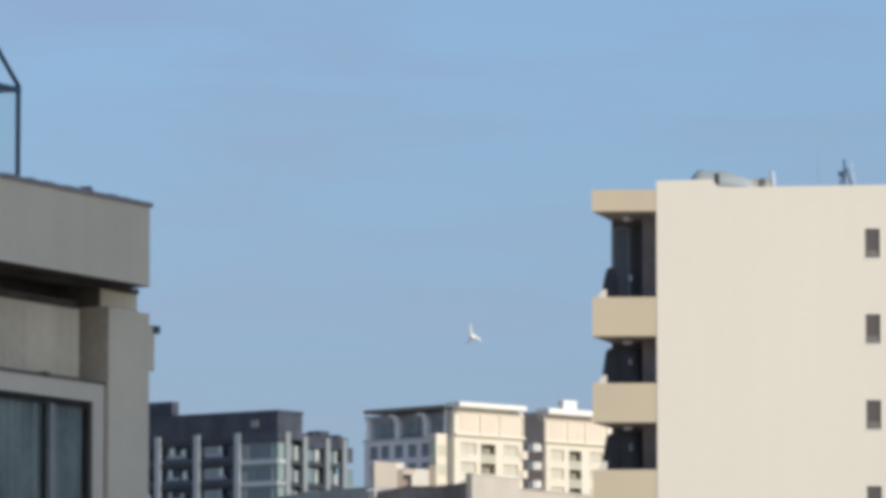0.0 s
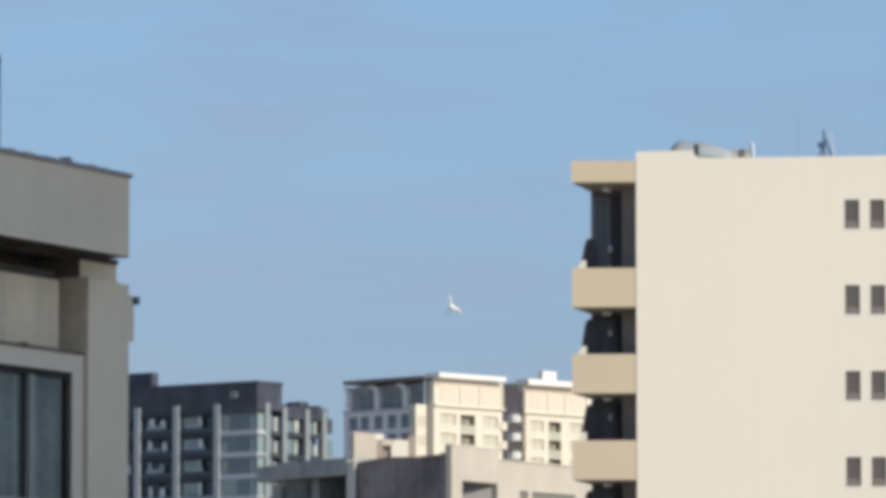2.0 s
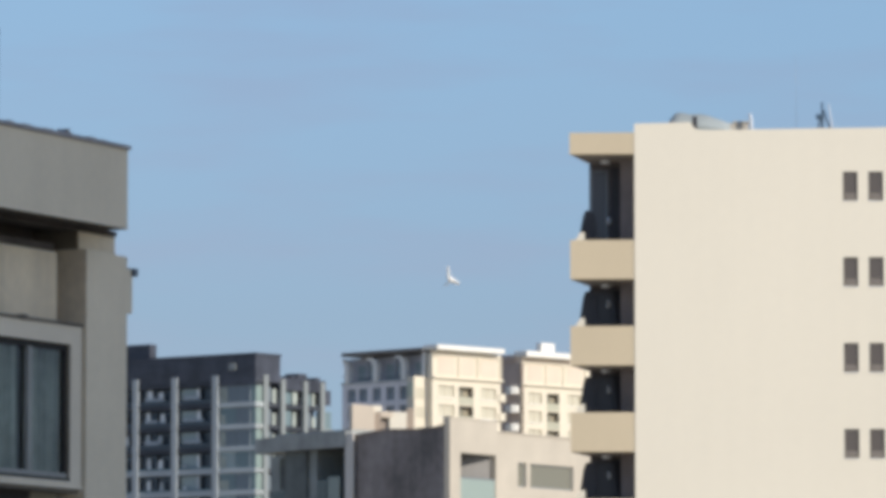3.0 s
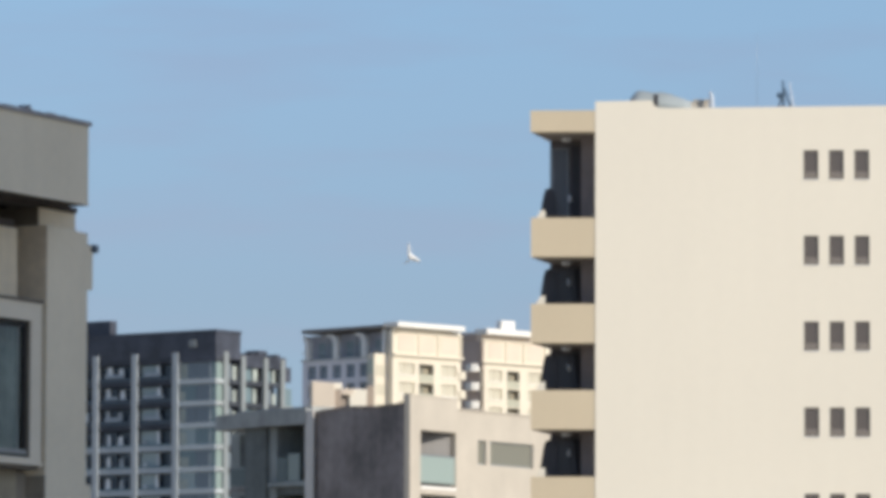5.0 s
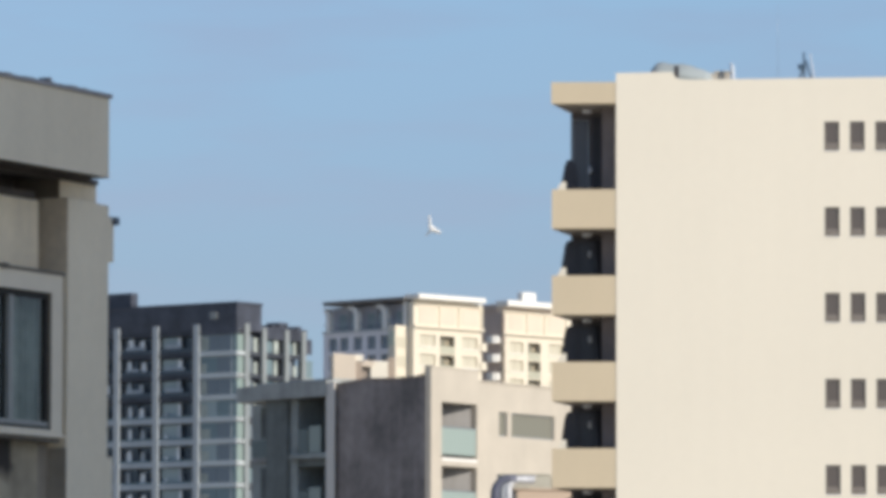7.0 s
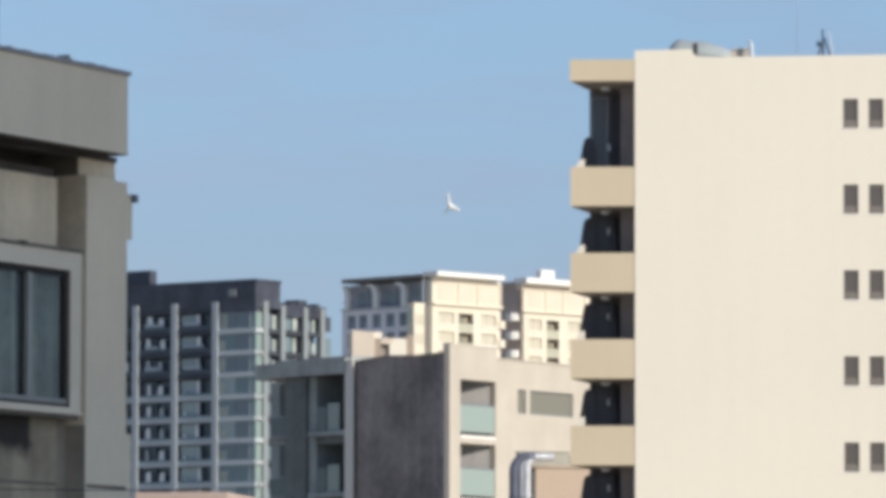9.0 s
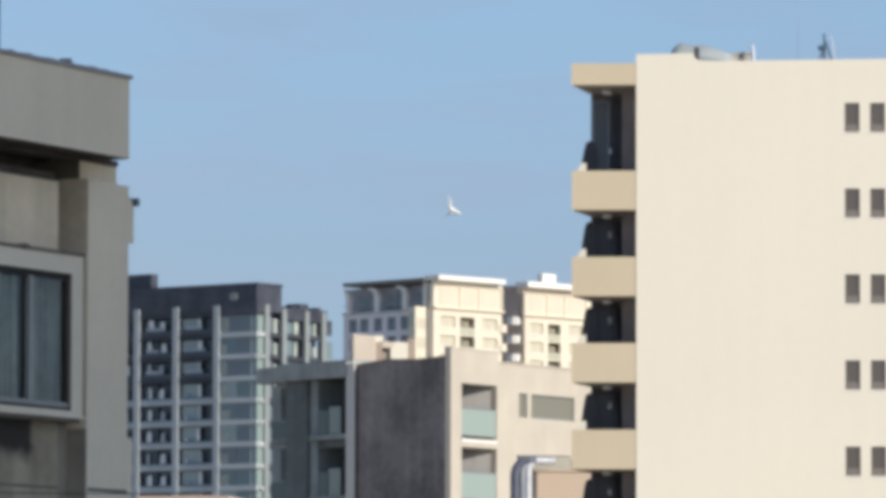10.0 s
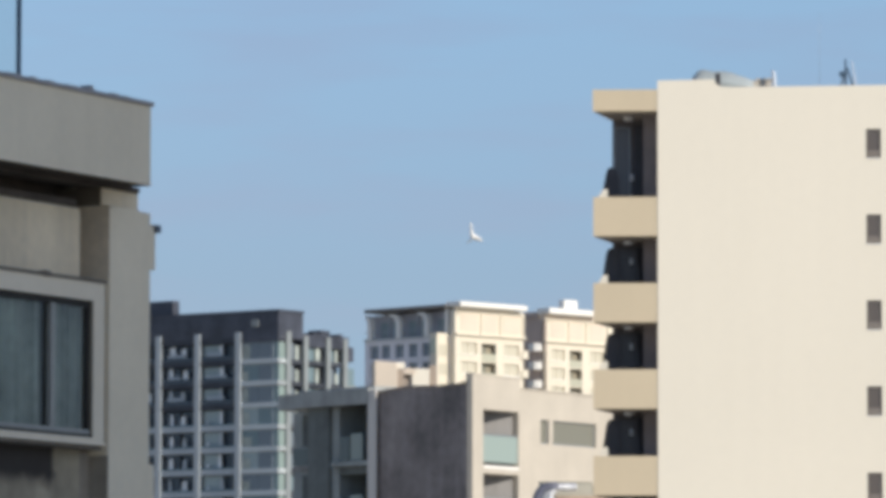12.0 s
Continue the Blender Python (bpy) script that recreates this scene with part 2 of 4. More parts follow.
def prism(name, parent, material, outline, y0, y1, label="", at=None, bevel=0.0):
    """An outline of (x, z) points, drawn out from y0 to y1."""
    bm = bmesh.new()
    face = bm.faces.new([bm.verts.new((x, y0, z)) for x, z in outline])
    out = bmesh.ops.extrude_face_region(bm, geom=[face])["geom"]
    bmesh.ops.translate(bm, vec=(0, y1 - y0, 0), verts=[g for g in out if isinstance(g, bmesh.types.BMVert)])
    if bevel:
        bmesh.ops.bevel(bm, geom=bm.edges[:], offset=bevel, segments=1, affect="EDGES", profile=0.5)
    return part(name, bm, material, parent, label, at)


def plan_prism(name, parent, material, plan, z0, z1, label="", at=None):
    """A plan of (x, y) points, raised from z0 to z1."""
    bm = bmesh.new()
    face = bm.faces.new([bm.verts.new((x, y, z0)) for x, y in plan])
    out = bmesh.ops.extrude_face_region(bm, geom=[face])["geom"]
    bmesh.ops.translate(bm, vec=(0, 0, z1 - z0), verts=[g for g in out if isinstance(g, bmesh.types.BMVert)])
    return part(name, bm, material, parent, label, at)


def pierced(name, parent, material, x0, x1, z0, z1, y0, y1, holes, label="", at=None):
    """A wall with openings (x0, x1, z0, z1) right through its thickness."""
    xs = sorted({x0, x1, *[h[0] for h in holes], *[h[1] for h in holes]})
    zs = sorted({z0, z1, *[h[2] for h in holes], *[h[3] for h in holes]})
    bm, made = bmesh.new(), {}

    def vert(i, j):
        if (i, j) not in made:
            made[i, j] = bm.verts.new((xs[i], y0, zs[j]))
        return made[i, j]

    faces = []
    for i in range(len(xs) - 1):
        for j in range(len(zs) - 1):
            cx, cz = (xs[i] + xs[i + 1]) / 2, (zs[j] + zs[j + 1]) / 2
            if not any(h[0] < cx < h[1] and h[2] < cz < h[3] for h in holes):
                faces.append(bm.faces.new([vert(i, j), vert(i + 1, j), vert(i + 1, j + 1), vert(i, j + 1)]))
    out = bmesh.ops.extrude_face_region(bm, geom=faces)["geom"]
    bmesh.ops.translate(bm, vec=(0, y1 - y0, 0), verts=[g for g in out if isinstance(g, bmesh.types.BMVert)])
    return part(name, bm, material, parent, label, at)


def tube(name, parent, material, points, radius, label="", sides=10):
    """A round pipe along points, with mitred bends."""
    bm, rings = bmesh.new(), []
    pts = [Vector(p) for p in points]
    for k, p in enumerate(pts):
        ahead = (pts[min(k + 1, len(pts) - 1)] - pts[max(k - 1, 0)]).normalized()
        a = ahead.cross(Vector((0.13, 1, 0.07))).normalized()
        b = ahead.cross(a)
        r = radius[k] if isinstance(radius, (list, tuple)) else radius
        rings.append([bm.verts.new(p + (a * math.cos(2 * math.pi * s / sides) + b * math.sin(2 * math.pi * s / sides)) * r) for s in range(sides)])
    for one, two in zip(rings, rings[1:]):
        for s in range(sides):
            bm.faces.new([one[s], one[(s + 1) % sides], two[(s + 1) % sides], two[s]])
    bm.faces.new(rings[0]), bm.faces.new(rings[-1][::-1])
    for f in bm.faces:
        f.smooth = len(f.verts) == 4
    return part(name, bm, material, parent, label)


def again(ob, at, parent=None):
    """One more object on the same mesh, with its own parts."""
    twin = ob.copy()
    scene.collection.objects.link(twin)
    twin.parent, twin.matrix_basis = parent or ob.parent, at
    for child in ob.children:
        again(child, child.matrix_basis.copy(), twin)
    return twin


def thing(name, m, label, category, group="", kind=""):
    ob = new(name)
    ob.matrix_world = m
    return tagged(ob, label, category, group, kind)


SIDE = pose(0, 0, 0, 0, 0, 90)      # a face square to a building's front, from the same corner

# ---- ground ----
# unseen ground, coloured pale and warm to bounce light onto shaded fronts
bm = bmesh.new()
bmesh.ops.create_grid(bm, x_segments=8, y_segments=8, size=4500)
tagged(part("ground", bm, GROUND), "pale warm city ground, unseen, bouncing light up", "ground", kind="structure")

# ---- added tower, outside the view, put there to shade the near house ----
across = thing("tower_across_street", pose(84, -20, 0, 0, 0, 39), "plain added tower, unseen, that shades the near house", "building", kind="structure")
block("wall", across, CREAM, 0, 14, -6, 30, 0, 82)

# ---- the near grey house ----
house = thing("corner_house", pose(-3.45, 66.00, 0, 0, 0, 64.0), "grey painted concrete house with deep roof fascia and boxed window", "house")
ZT, ZB = 8.80, 7.83
prism("roof_fascia", house, GREY, [(-9, ZB), (0, ZB), (0, ZT), (-9, ZT)], 0, 0.22, "smooth grey roof fascia", bevel=0.012)
block("roof_slab", house, TRIM_SHADE, -9, 0.38, 0.24, 7, ZT - 0.35, ZT - 0.05)
# eaves shade coloured into the soffit, the board and an added beam
block("soffit", house, EAVES_SHADE, -9, 0.40, 0.24, 1.75, ZB + 0.03, ZB + 0.1)
block("soffit_board", house, EAVES_SHADE, -9, -0.02, 0.035, 0.24, ZB - 0.006, ZB - 0.002, label="dark board for the shade under the fascia")
block("soffit_beam", house, EAVES_SHADE, -9, 0.60, 0.48, 0.86, 7.80, ZB + 0.03, 0.006, "added dark beam for the shade over the pier neck")
block("coping", house, ZINC, -9, 0.025, -0.03, 0.26, ZT - 0.042, ZT + 0.010, 0.008, "weathered grey metal coping")
bump = -1.47
for x, w, h in ((-0.70, 0.12, 0.006), (-1.02, 0.20, 0.010), (bump - 0.06, 0.13, 0.012), (bump - 0.02, 0.045, 0.05), (-2.05, 0.25, 0.006), (-2.50, 0.16, 0.009), (-2.85, 0.10, 0.012), (-3.4, 0.3, 0.008)):
    block("coping_clip", house, ZINC, x, x + w, -0.032, 0.12, ZT + 0.004, ZT + 0.010 + h, 0.003)
block("drip_edge", house, SURROUND, -9, -0.002, -0.010, 0.03, ZB - 0.006, ZB + 0.018, 0.004, "pale drip edge of the fascia")
# recessed wall; the slot and lintel under the roof have shade coloured in
WY = 0.65
SX = -0.37        # the window box's outer end
GT, GB = 6.43, 4.83
GX = -0.62
pierced("wall", house, OLIVE, -9, -0.535, 4.72, 7.53, WY, WY + 0.3, [(-4.45, GX, GB, GT)])
block("wall", house, PATCHED, -9, -0.52, WY, WY + 0.3, 0, 4.72, label="streaked brown-grey lower wall with a dark patch")
block("lintel", house, SLOT, -9, -0.52, WY + 0.05, WY + 0.33, 7.53, 7.64, 0.01, "lintel beam with eaves shade in its brown")
block("slot_back", house, SLOT, -9, 0.1, WY + 0.5, WY + 0.6, 7.4, ZT - 0.35, label="back of the slot under the roof, coloured dark for shade")
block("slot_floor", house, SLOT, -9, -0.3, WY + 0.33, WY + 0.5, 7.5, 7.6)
block("wall", house, OLIVE, -9, -0.1, 6.8, 7, 0, ZT - 0.35)
# end pier
PY, NY = 0.41, 0.53
PX0, PX1 = -0.247, 0.74
prism("pier", house, GREY, [(PX0, 0), (PX1, 0), (PX1, 7.57), (0.50, 7.57), (0.43, 7.59), (PX0, 7.59)], PY, 7, "grey painted end pier", bevel=0.012)
block("pier_neck", house, OLIVE, -0.235, 0.645, NY, WY + 1.0, 7.56, 7.805, 0.01)
# side plate darker than the front: shade mixed with weathering
block("pier_side", house, UMBER, PX0 - 0.008, PX0 - 0.001, PY + 0.006, WY + 0.32, 6.65 + 0.04, 7.59 - 0.004, label="weathered pier side, darkened as it faces off the light")
block("pier_side", house, STREAKED, PX0 - 0.008, PX0 - 0.001, PY + 0.006, WY + 0.02, 0, 4.72 - 0.08, label="darker brown lower side of the pier")
NX = -0.235
# neck side browned for the shade at this depth
block("neck_side", house, BROWN, NX - 0.008, NX - 0.001, NY + 0.012, WY + 0.99, 7.56, 7.80)
block("pier_joint", house, COPING, PX0 + 0.02, PX1 - 0.02, PY - 0.004, PY + 0.02, 3.93 - 0.02, 3.93 + 0.02)
block("buttress", house, GREY, PX1 - 0.02, PX1 + 0.14, PY + 0.01, PY + 0.4, 6.90, 7.43, 0.01)
prism("buttress", house, GREY, [(PX1 - 0.02, 0), (PX1 + 0.13, 0), (PX1 + 0.13, 4.58), (PX1 + 0.05, 4.54), (PX1 - 0.02, 4.61)], PY + 0.01, PY + 0.4)
lamp_z = 7.39
lamp = block("wall_lamp", house, LEAD, PX1 + 0.10, PX1 + 0.20, PY - 0.04, PY + 0.06, lamp_z - 0.045, lamp_z + 0.05, 0.015, "small blue-grey wall lamp")
block("lamp_arm", lamp, LEAD, PX1, PX1 + 0.12, PY + 0.02, PY + 0.05, lamp_z + 0.02, lamp_z + 0.05)
# boxed window
WT, WB = 6.65, 4.755
win = pierced("window", house, SURROUND, -4.6, SX, WB, WT, PY - 0.005, WY + 0.02, [(-4.45, GX, GB, GT)], "boxed window in a pale painted surround")
block("hood", win, COPING, -4.65, SX + 0.012, PY - 0.03, WY, WT, WT + 0.035, 0.006, "dark rain hood")
block("hood_bracket", win, COPING, -1.81, -1.70, PY - 0.05, PY + 0.05, WT - 0.005, WT + 0.055, 0.008)
block("sill", win, SURROUND, -4.62, SX + 0.01, PY - 0.03, WY, WB - 0.012, WB + 0.028, 0.008)
# dark strip draws the shade line below the sill
block("drip_shadow_board", win, COPING, -4.6, SX - 0.02, PY + 0.02, WY, WB - 0.055, WB - 0.012)
GY = PY + 0.07
# window recess shade coloured into the reveals and head rail
block("reveal", win, BROWN, GX - 0.012, GX - 0.002, PY + 0.02, GY + 0.02, GB + 0.002, GT - 0.002, label="side reveal browned for its shade")
block("reveal", win, TRIM_SHADE, -4.45, GX - 0.012, PY + 0.02, GY - 0.02, GT - 0.012, GT - 0.002, label="head reveal darkened for its shade")
block("head_rail", win, TRIM_SHADE, -4.45, GX, GY - 0.02, GY + 0.05, GT - 0.075, GT)
block("bottom_rail", win, SASH, -4.45, GX, GY - 0.035, GY + 0.05, GB + 0.035, GB + 0.095, 0.006)
block("track", win, TRIM_SHADE, -4.45, GX - 0.002, PY + 0.006, GY + 0.05, GB + 0.002, GB + 0.035)
block("jamb", win, TRIM_SHADE, GX - 0.05, GX, GY - 0.01, GY + 0.05, GB, GT)
for u, w, m in ((-1.44, 0.095, SASH), (-3.05, 0.095, SASH)):
    block("stile", win, m, u - w, u, GY - 0.03, GY + 0.03, GB + 0.055, GT - 0.07, 0.005, "pale aluminium sash stile")
for u, w in ((-1.535, 0.06), (-3.145, 0.06)):
    block("stile", win, TRIM_SHADE, u - w, u, GY + 0.035, GY + 0.06, GB + 0.055, GT - 0.07)
for x0, x1, y in ((-1.42, GX - 0.045, GY), (-2.98, -1.49, GY + 0.03), (-4.4, -3.0, GY)):
    pane = block("pane", win, PANE, x0, x1, y, y + 0.008, GB + 0.05, GT - 0.06)
    pane.visible_shadow = False


def curtain(parent, x0, x1, y, z0, z1, folds):
    bm, cols = bmesh.new(), []
    steps = folds * 6
    for k in range(steps + 1):
        x = x0 + (x1 - x0) * k / steps
        off = 0.06 * math.sin(k / 6 * 2 * math.pi + 0.8 * math.sin(k * 0.11)) + 0.03 * math.sin(k * 0.37)
        cols.append((bm.verts.new((x, y + off * 0.45, z0)), bm.verts.new((x + 0.012 * math.sin(k * 0.21), y + off * 0.3, z1))))
    for one, two in zip(cols, cols[1:]):
        bm.faces.new([one[0], two[0], two[1], one[1]]).smooth = True
    ob = part("curtain", bm, DRAPE, parent, "dim pleated curtain behind the glass")
    return ob


curtain(win, -2.95, -1.60, GY + 0.1, GB + 0.02, GT - 0.04, 9)
curtain(win, -1.46, GX - 0.03, GY + 0.1, GB + 0.02, GT - 0.04, 7)
curtain(win, -4.4, -3.05, GY + 0.1, GB + 0.02, GT - 0.04, 12)
# room walls coloured dark so the window reads unlit
block("room_back", house, NAVY, -4.6, GX + 0.15, WY + 1.6, WY + 1.7, GB - 0.3, GT + 0.3, label="room wall coloured dark")
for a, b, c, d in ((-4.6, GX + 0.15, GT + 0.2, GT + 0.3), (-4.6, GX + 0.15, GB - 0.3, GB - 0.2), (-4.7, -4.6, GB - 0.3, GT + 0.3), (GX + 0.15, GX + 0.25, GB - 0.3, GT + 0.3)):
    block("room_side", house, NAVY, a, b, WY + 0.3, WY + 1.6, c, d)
# darker brown wall return and joint below the window
block("stained_return", house, STREAKED, -0.515, PX0 - 0.004, WY + 0.02, WY + 0.3, 0, WB - 0.08, 0.004, "darker brown wall return")
block("wall_joint", house, COPING, -9, -0.53, WY - 0.006, WY, 3.94 - 0.015, 3.94 + 0.015)

# steel frame on the near roof
frame_roof = thing("roof_frame", pose(-3.45, 66.00, 0, 0, 0, 64.0) @ pose(0, 0, ZT + 0.04), "dark blue steel frame of a glazed roof shelter", "roof frame")
FX, FY = -2.25, 0.5
FH = 9.93 - ZT - 0.04
RX, RZ = -2.66, 10.29 - ZT - 0.04
for x in (FX, FX - 1.8, FX - 3.6):
    block("post", frame_roof, STEEL, x - 0.025, x + 0.028, FY - 0.025, FY + 0.025, -0.35, FH + 0.05, 0.006)
    block("post", frame_roof, STEEL, x - 0.025, x + 0.028, FY + 2.4, FY + 2.46, -0.35, FH + 0.05, 0.006)
    block("tie_beam", frame_roof, STEEL, x - 0.03, x + 0.03, FY, FY + 2.43, FH - 0.03, FH + 0.03)
block("eaves_beam", frame_roof, STEEL, FX - 3.7, FX + 0.03, FY - 0.03, FY + 0.03, FH - 0.045, FH + 0.02, 0.006)
tube("rafter", frame_roof, STEEL, [(FX + 0.02, FY, FH + 0.03), (RX, FY, RZ), (2 * RX - FX, FY, 2 * RZ - FH)], 0.027)
pane = block("glass_panel", frame_roof, PANE, FX - 1.76, FX - 0.04, FY - 0.004, FY + 0.004, 0, FH - 0.05)
pane.visible_shadow = False

# ---- the cream apartment block ----
block_right = thing("apartment_block", pose(7.74, 203.00, 0, 0, 0, -3.0), "cream rendered apartment block with stacked tan corner balconies", "apartment block")
RT0, RT1 = 24.60, 24.32
STEP = 3.11
W_TOP, W_H = 22.80, 1.05
COLS = [7.54 + 0.918 * k for k in range(3)]
openings = [(x, x + 0.53, W_TOP - STEP * k - W_H, W_TOP - STEP * k) for k in range(8) for x in COLS]
pierced("wall", block_right, CREAM, 0, 17, 0, RT1 - 0.02, 0, 0.25, openings, "smooth cream rendered wall")
block("wall", block_right, CREAM, 0, 0.25, 0.25, 14, 0, RT1 - 0.02)
block("wall", block_right, CREAM, 16.75, 17, 0.25, 14, 0, RT1 - 0.02)
block("wall", block_right, CREAM, 0, 17, 14, 14.25, 0, RT1 - 0.02)
block("roof", block_right, SHADE_CONCRETE, 0.25, 16.75, 0.25, 14, RT1 - 0.6, RT1 - 0.35)
SX1, SX2 = 2.06, 2.33
prism("parapet", block_right, CREAM, [(0, RT1 - 0.02), (17, RT1 - 0.02), (17, RT1 + 0.16), (SX2 + 0.3, RT1 + 0.02), (SX2 - 0.02, RT1 + 0.04), (SX1 + 0.09, RT1 + 0.12), (SX1, RT0 + 0.03), (0, RT0 - 0.01)], 0, 0.25, "cream parapet with a low step")
for k, (x0, x1, z0, z1) in enumerate(openings):
    if k == 0:
        first = block("window", block_right, BRONZE, 0, 0.53, 0.05, 0.08, 0, 0.05, label="small dark slot window")
        block("window_frame", first, BRONZE, 0, 0.055, 0.05, 0.08, 0, W_H)
        block("window_frame", first, BRONZE, 0.475, 0.53, 0.05, 0.08, 0, W_H)
        block("window_frame", first, BRONZE, 0.055, 0.475, 0.05, 0.08, W_H - 0.055, W_H)
        block("pane", first, SMOKE, 0.055, 0.475, 0.06, 0.07, 0.05, W_H - 0.055)
        block("blind", first, BLIND, 0.06, 0.47, 0.052, 0.058, 0.05, 0.27, label="pale lower blind")
        block("sill", first, SHELL, -0.03, 0.56, -0.025, 0.05, -0.05, -0.003, 0.008)
        first.matrix_basis = pose(x0, 0, z0)
    else:
        again(first, pose(x0, 0, z0))
# balconies
BX, BB = -2.33, -1.70
BZ, BH = 20.36, 1.42
BSTEP = 3.13
DEEP = 3.0
plan_prism("roof_canopy", block_right, TAN, [(BX - 0.02, 0.015), (-0.005, 0.015), (-0.005, DEEP + 0.3), (BB - 0.05, DEEP + 0.3)], 23.49, 24.27, "tan balcony roof slab")


def balcony(z, tall):
    """One corner balcony: tan upstand, slab, dark side screen and what stands at its back."""
    slab = plan_prism("balcony", block_right, TAN, [(BX, 0.02), (-0.005, 0.02), (-0.005, 0.30), (BX + 0.05, 0.30)], z - BH, z, "tan rendered balcony upstand")
    plan_prism("slab", slab, TAN, [(BX + 0.03, 0.30), (-0.005, 0.30), (-0.005, DEEP + 0.3), (BB, DEEP + 0.3)], z - BH, z - BH + 0.2)
    up = z + (1.25 if tall > 2 else 1.42)
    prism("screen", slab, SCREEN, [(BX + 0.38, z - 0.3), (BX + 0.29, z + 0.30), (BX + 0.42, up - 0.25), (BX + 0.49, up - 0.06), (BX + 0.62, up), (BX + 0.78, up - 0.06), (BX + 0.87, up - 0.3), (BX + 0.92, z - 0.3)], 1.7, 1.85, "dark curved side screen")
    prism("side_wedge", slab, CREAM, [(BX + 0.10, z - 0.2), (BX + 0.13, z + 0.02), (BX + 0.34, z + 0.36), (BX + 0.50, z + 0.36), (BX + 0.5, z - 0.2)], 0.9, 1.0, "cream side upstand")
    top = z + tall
    # soffit sheet darker than the tan slab, standing for shade
    plan_prism("soffit", slab, SOFFIT, [(BX + 0.06, 0.32), (-0.01, 0.32), (-0.01, DEEP), (BB + 0.02, DEEP)], top - 0.02, top - 0.003, "balcony soffit, darkened for the shade under the slab")
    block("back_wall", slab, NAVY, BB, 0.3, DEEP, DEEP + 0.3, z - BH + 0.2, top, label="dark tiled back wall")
    block("window_frame", slab, ALU if tall > 2 else SCREEN, BB + 0.06, BB + 0.66, DEEP - 0.05, DEEP, z - 0.9, top - 0.3)
    block("pane", slab, GREY_PANE if tall > 2 else BLACK_PANE, BB + 0.09, BB + 0.63, DEEP - 0.065, DEEP - 0.05, z - 0.87, top - 0.33)
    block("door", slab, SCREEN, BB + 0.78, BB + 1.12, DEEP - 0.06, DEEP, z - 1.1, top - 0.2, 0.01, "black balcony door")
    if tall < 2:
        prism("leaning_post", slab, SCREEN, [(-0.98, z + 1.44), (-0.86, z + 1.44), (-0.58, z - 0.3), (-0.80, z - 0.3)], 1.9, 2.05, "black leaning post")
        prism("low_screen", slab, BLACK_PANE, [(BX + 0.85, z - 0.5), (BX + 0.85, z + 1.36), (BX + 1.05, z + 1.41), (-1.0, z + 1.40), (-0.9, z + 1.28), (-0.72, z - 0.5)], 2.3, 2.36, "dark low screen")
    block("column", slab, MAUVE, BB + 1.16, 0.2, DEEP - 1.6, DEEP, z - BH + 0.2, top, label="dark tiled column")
    tube("ceiling_lamp", slab, LAMP, [(BB + 0.62, 1.9, top - 0.02), (BB + 0.62, 1.9, top - 0.16)], [0.2, 0.16], "round opal ceiling lamp")
    lamp_y = DEEP - 0.1 if tall > 2 else 2.26
    tube("wall_lamp", slab, LAMP, [(BB + 0.72, lamp_y, z + 0.84), (BB + 0.72, lamp_y - 0.02, z + 0.92), (BB + 0.72, lamp_y, z + 1.10)], [0.05, 0.09, 0.06], "pale wall lamp")


for k in range(8):
    if BZ - k * BSTEP - BH > 0.3:
        balcony(BZ - k * BSTEP, BSTEP - BH if k else 23.49 - BZ)

# things on its roof
RZT = RT1 - 0.35
cover = thing("roof_cover", pose(7.74, 203.00, 0, 0, 0, -3.0) @ pose(1.14 - 0.2, 0.8, RZT), "grey-green sheet cover over rooftop plant", "cover")
bm, rows_of = bmesh.new(), []
shape = [(0.20, 0.4), (0.34, 0.78), (0.55, 1.0), (0.75, 1.05), (1.1, 1.03), (1.45, 1.0), (1.8, 0.9), (2.2, 0.76), (2.5, 0.66), (2.62, 0.3)]
for j, drop in enumerate((0.55, 0.95, 1.0, 0.9, 0.5)):
    rows_of.append([bm.verts.new((x, j * 0.6, 1.22 * h * drop * (0.97 + 0.05 * math.sin(3 * x + j)))) for x, h in shape])
for one, two in zip(rows_of, rows_of[1:]):
    for k in range(len(shape) - 1):
        bm.faces.new([one[k], one[k + 1], two[k + 1], two[k]]).smooth = True
for row in rows_of[::len(rows_of) - 1]:
    low = [bm.verts.new((v.co.x, v.co.y, 0)) for v in row]
    for k in range(len(row) - 1):
        bm.faces.new([row[k], row[k + 1], low[k + 1], low[k]])
part("sheet", bm, TARP, cover, "sagging grey-green sheet")
block("vent", cover, SCREEN, 1.16, 1.34, -0.45, -0.1, 0, 0.92, 0.02, "small dark vent box")
unit = thing("roof_unit", pose(7.74, 203.00, 0, 0, 0, -3.0) @ pose(3.62, 1.5, RZT), "low grey metal rooftop unit", "roof unit")
block("casing", unit, CONCRETE, -0.5, 0.52, 0, 0.5, 0, 0.78, 0.03)
block("lid", unit, CONCRETE, -0.05, 0.55, -0.03, 0.53, 0.78, 0.85, 0.01)
pole = thing("roof_pole", pose(7.74, 203.00, 0, 0, 0, -3.0) @ pose(4.22, 1.2, RZT), "white tapered pole on the roof", "pole")
tube("shaft", pole, ROD, [(0.03, 0, 0), (0.03, 0, 0.45), (0, 0, 1.0), (-0.06, 0, 1.12)], [0.09, 0.085, 0.07, 0.03])
mast = thing("antenna_mast", pose(7.74, 203.00, 0, 0, 0, -3.0) @ pose(6.83, 1.2, RZT), "dark tripod antenna mast on the roof", "antenna")
tube("mast_pole", mast, STEEL, [(0.02, 0, 0), (0.0, 0, 1.5)], [0.055, 0.035])
tube("leg", mast, STEEL, [(0.36, 0, 0.25), (0.06, 0, 1.2)], 0.038)
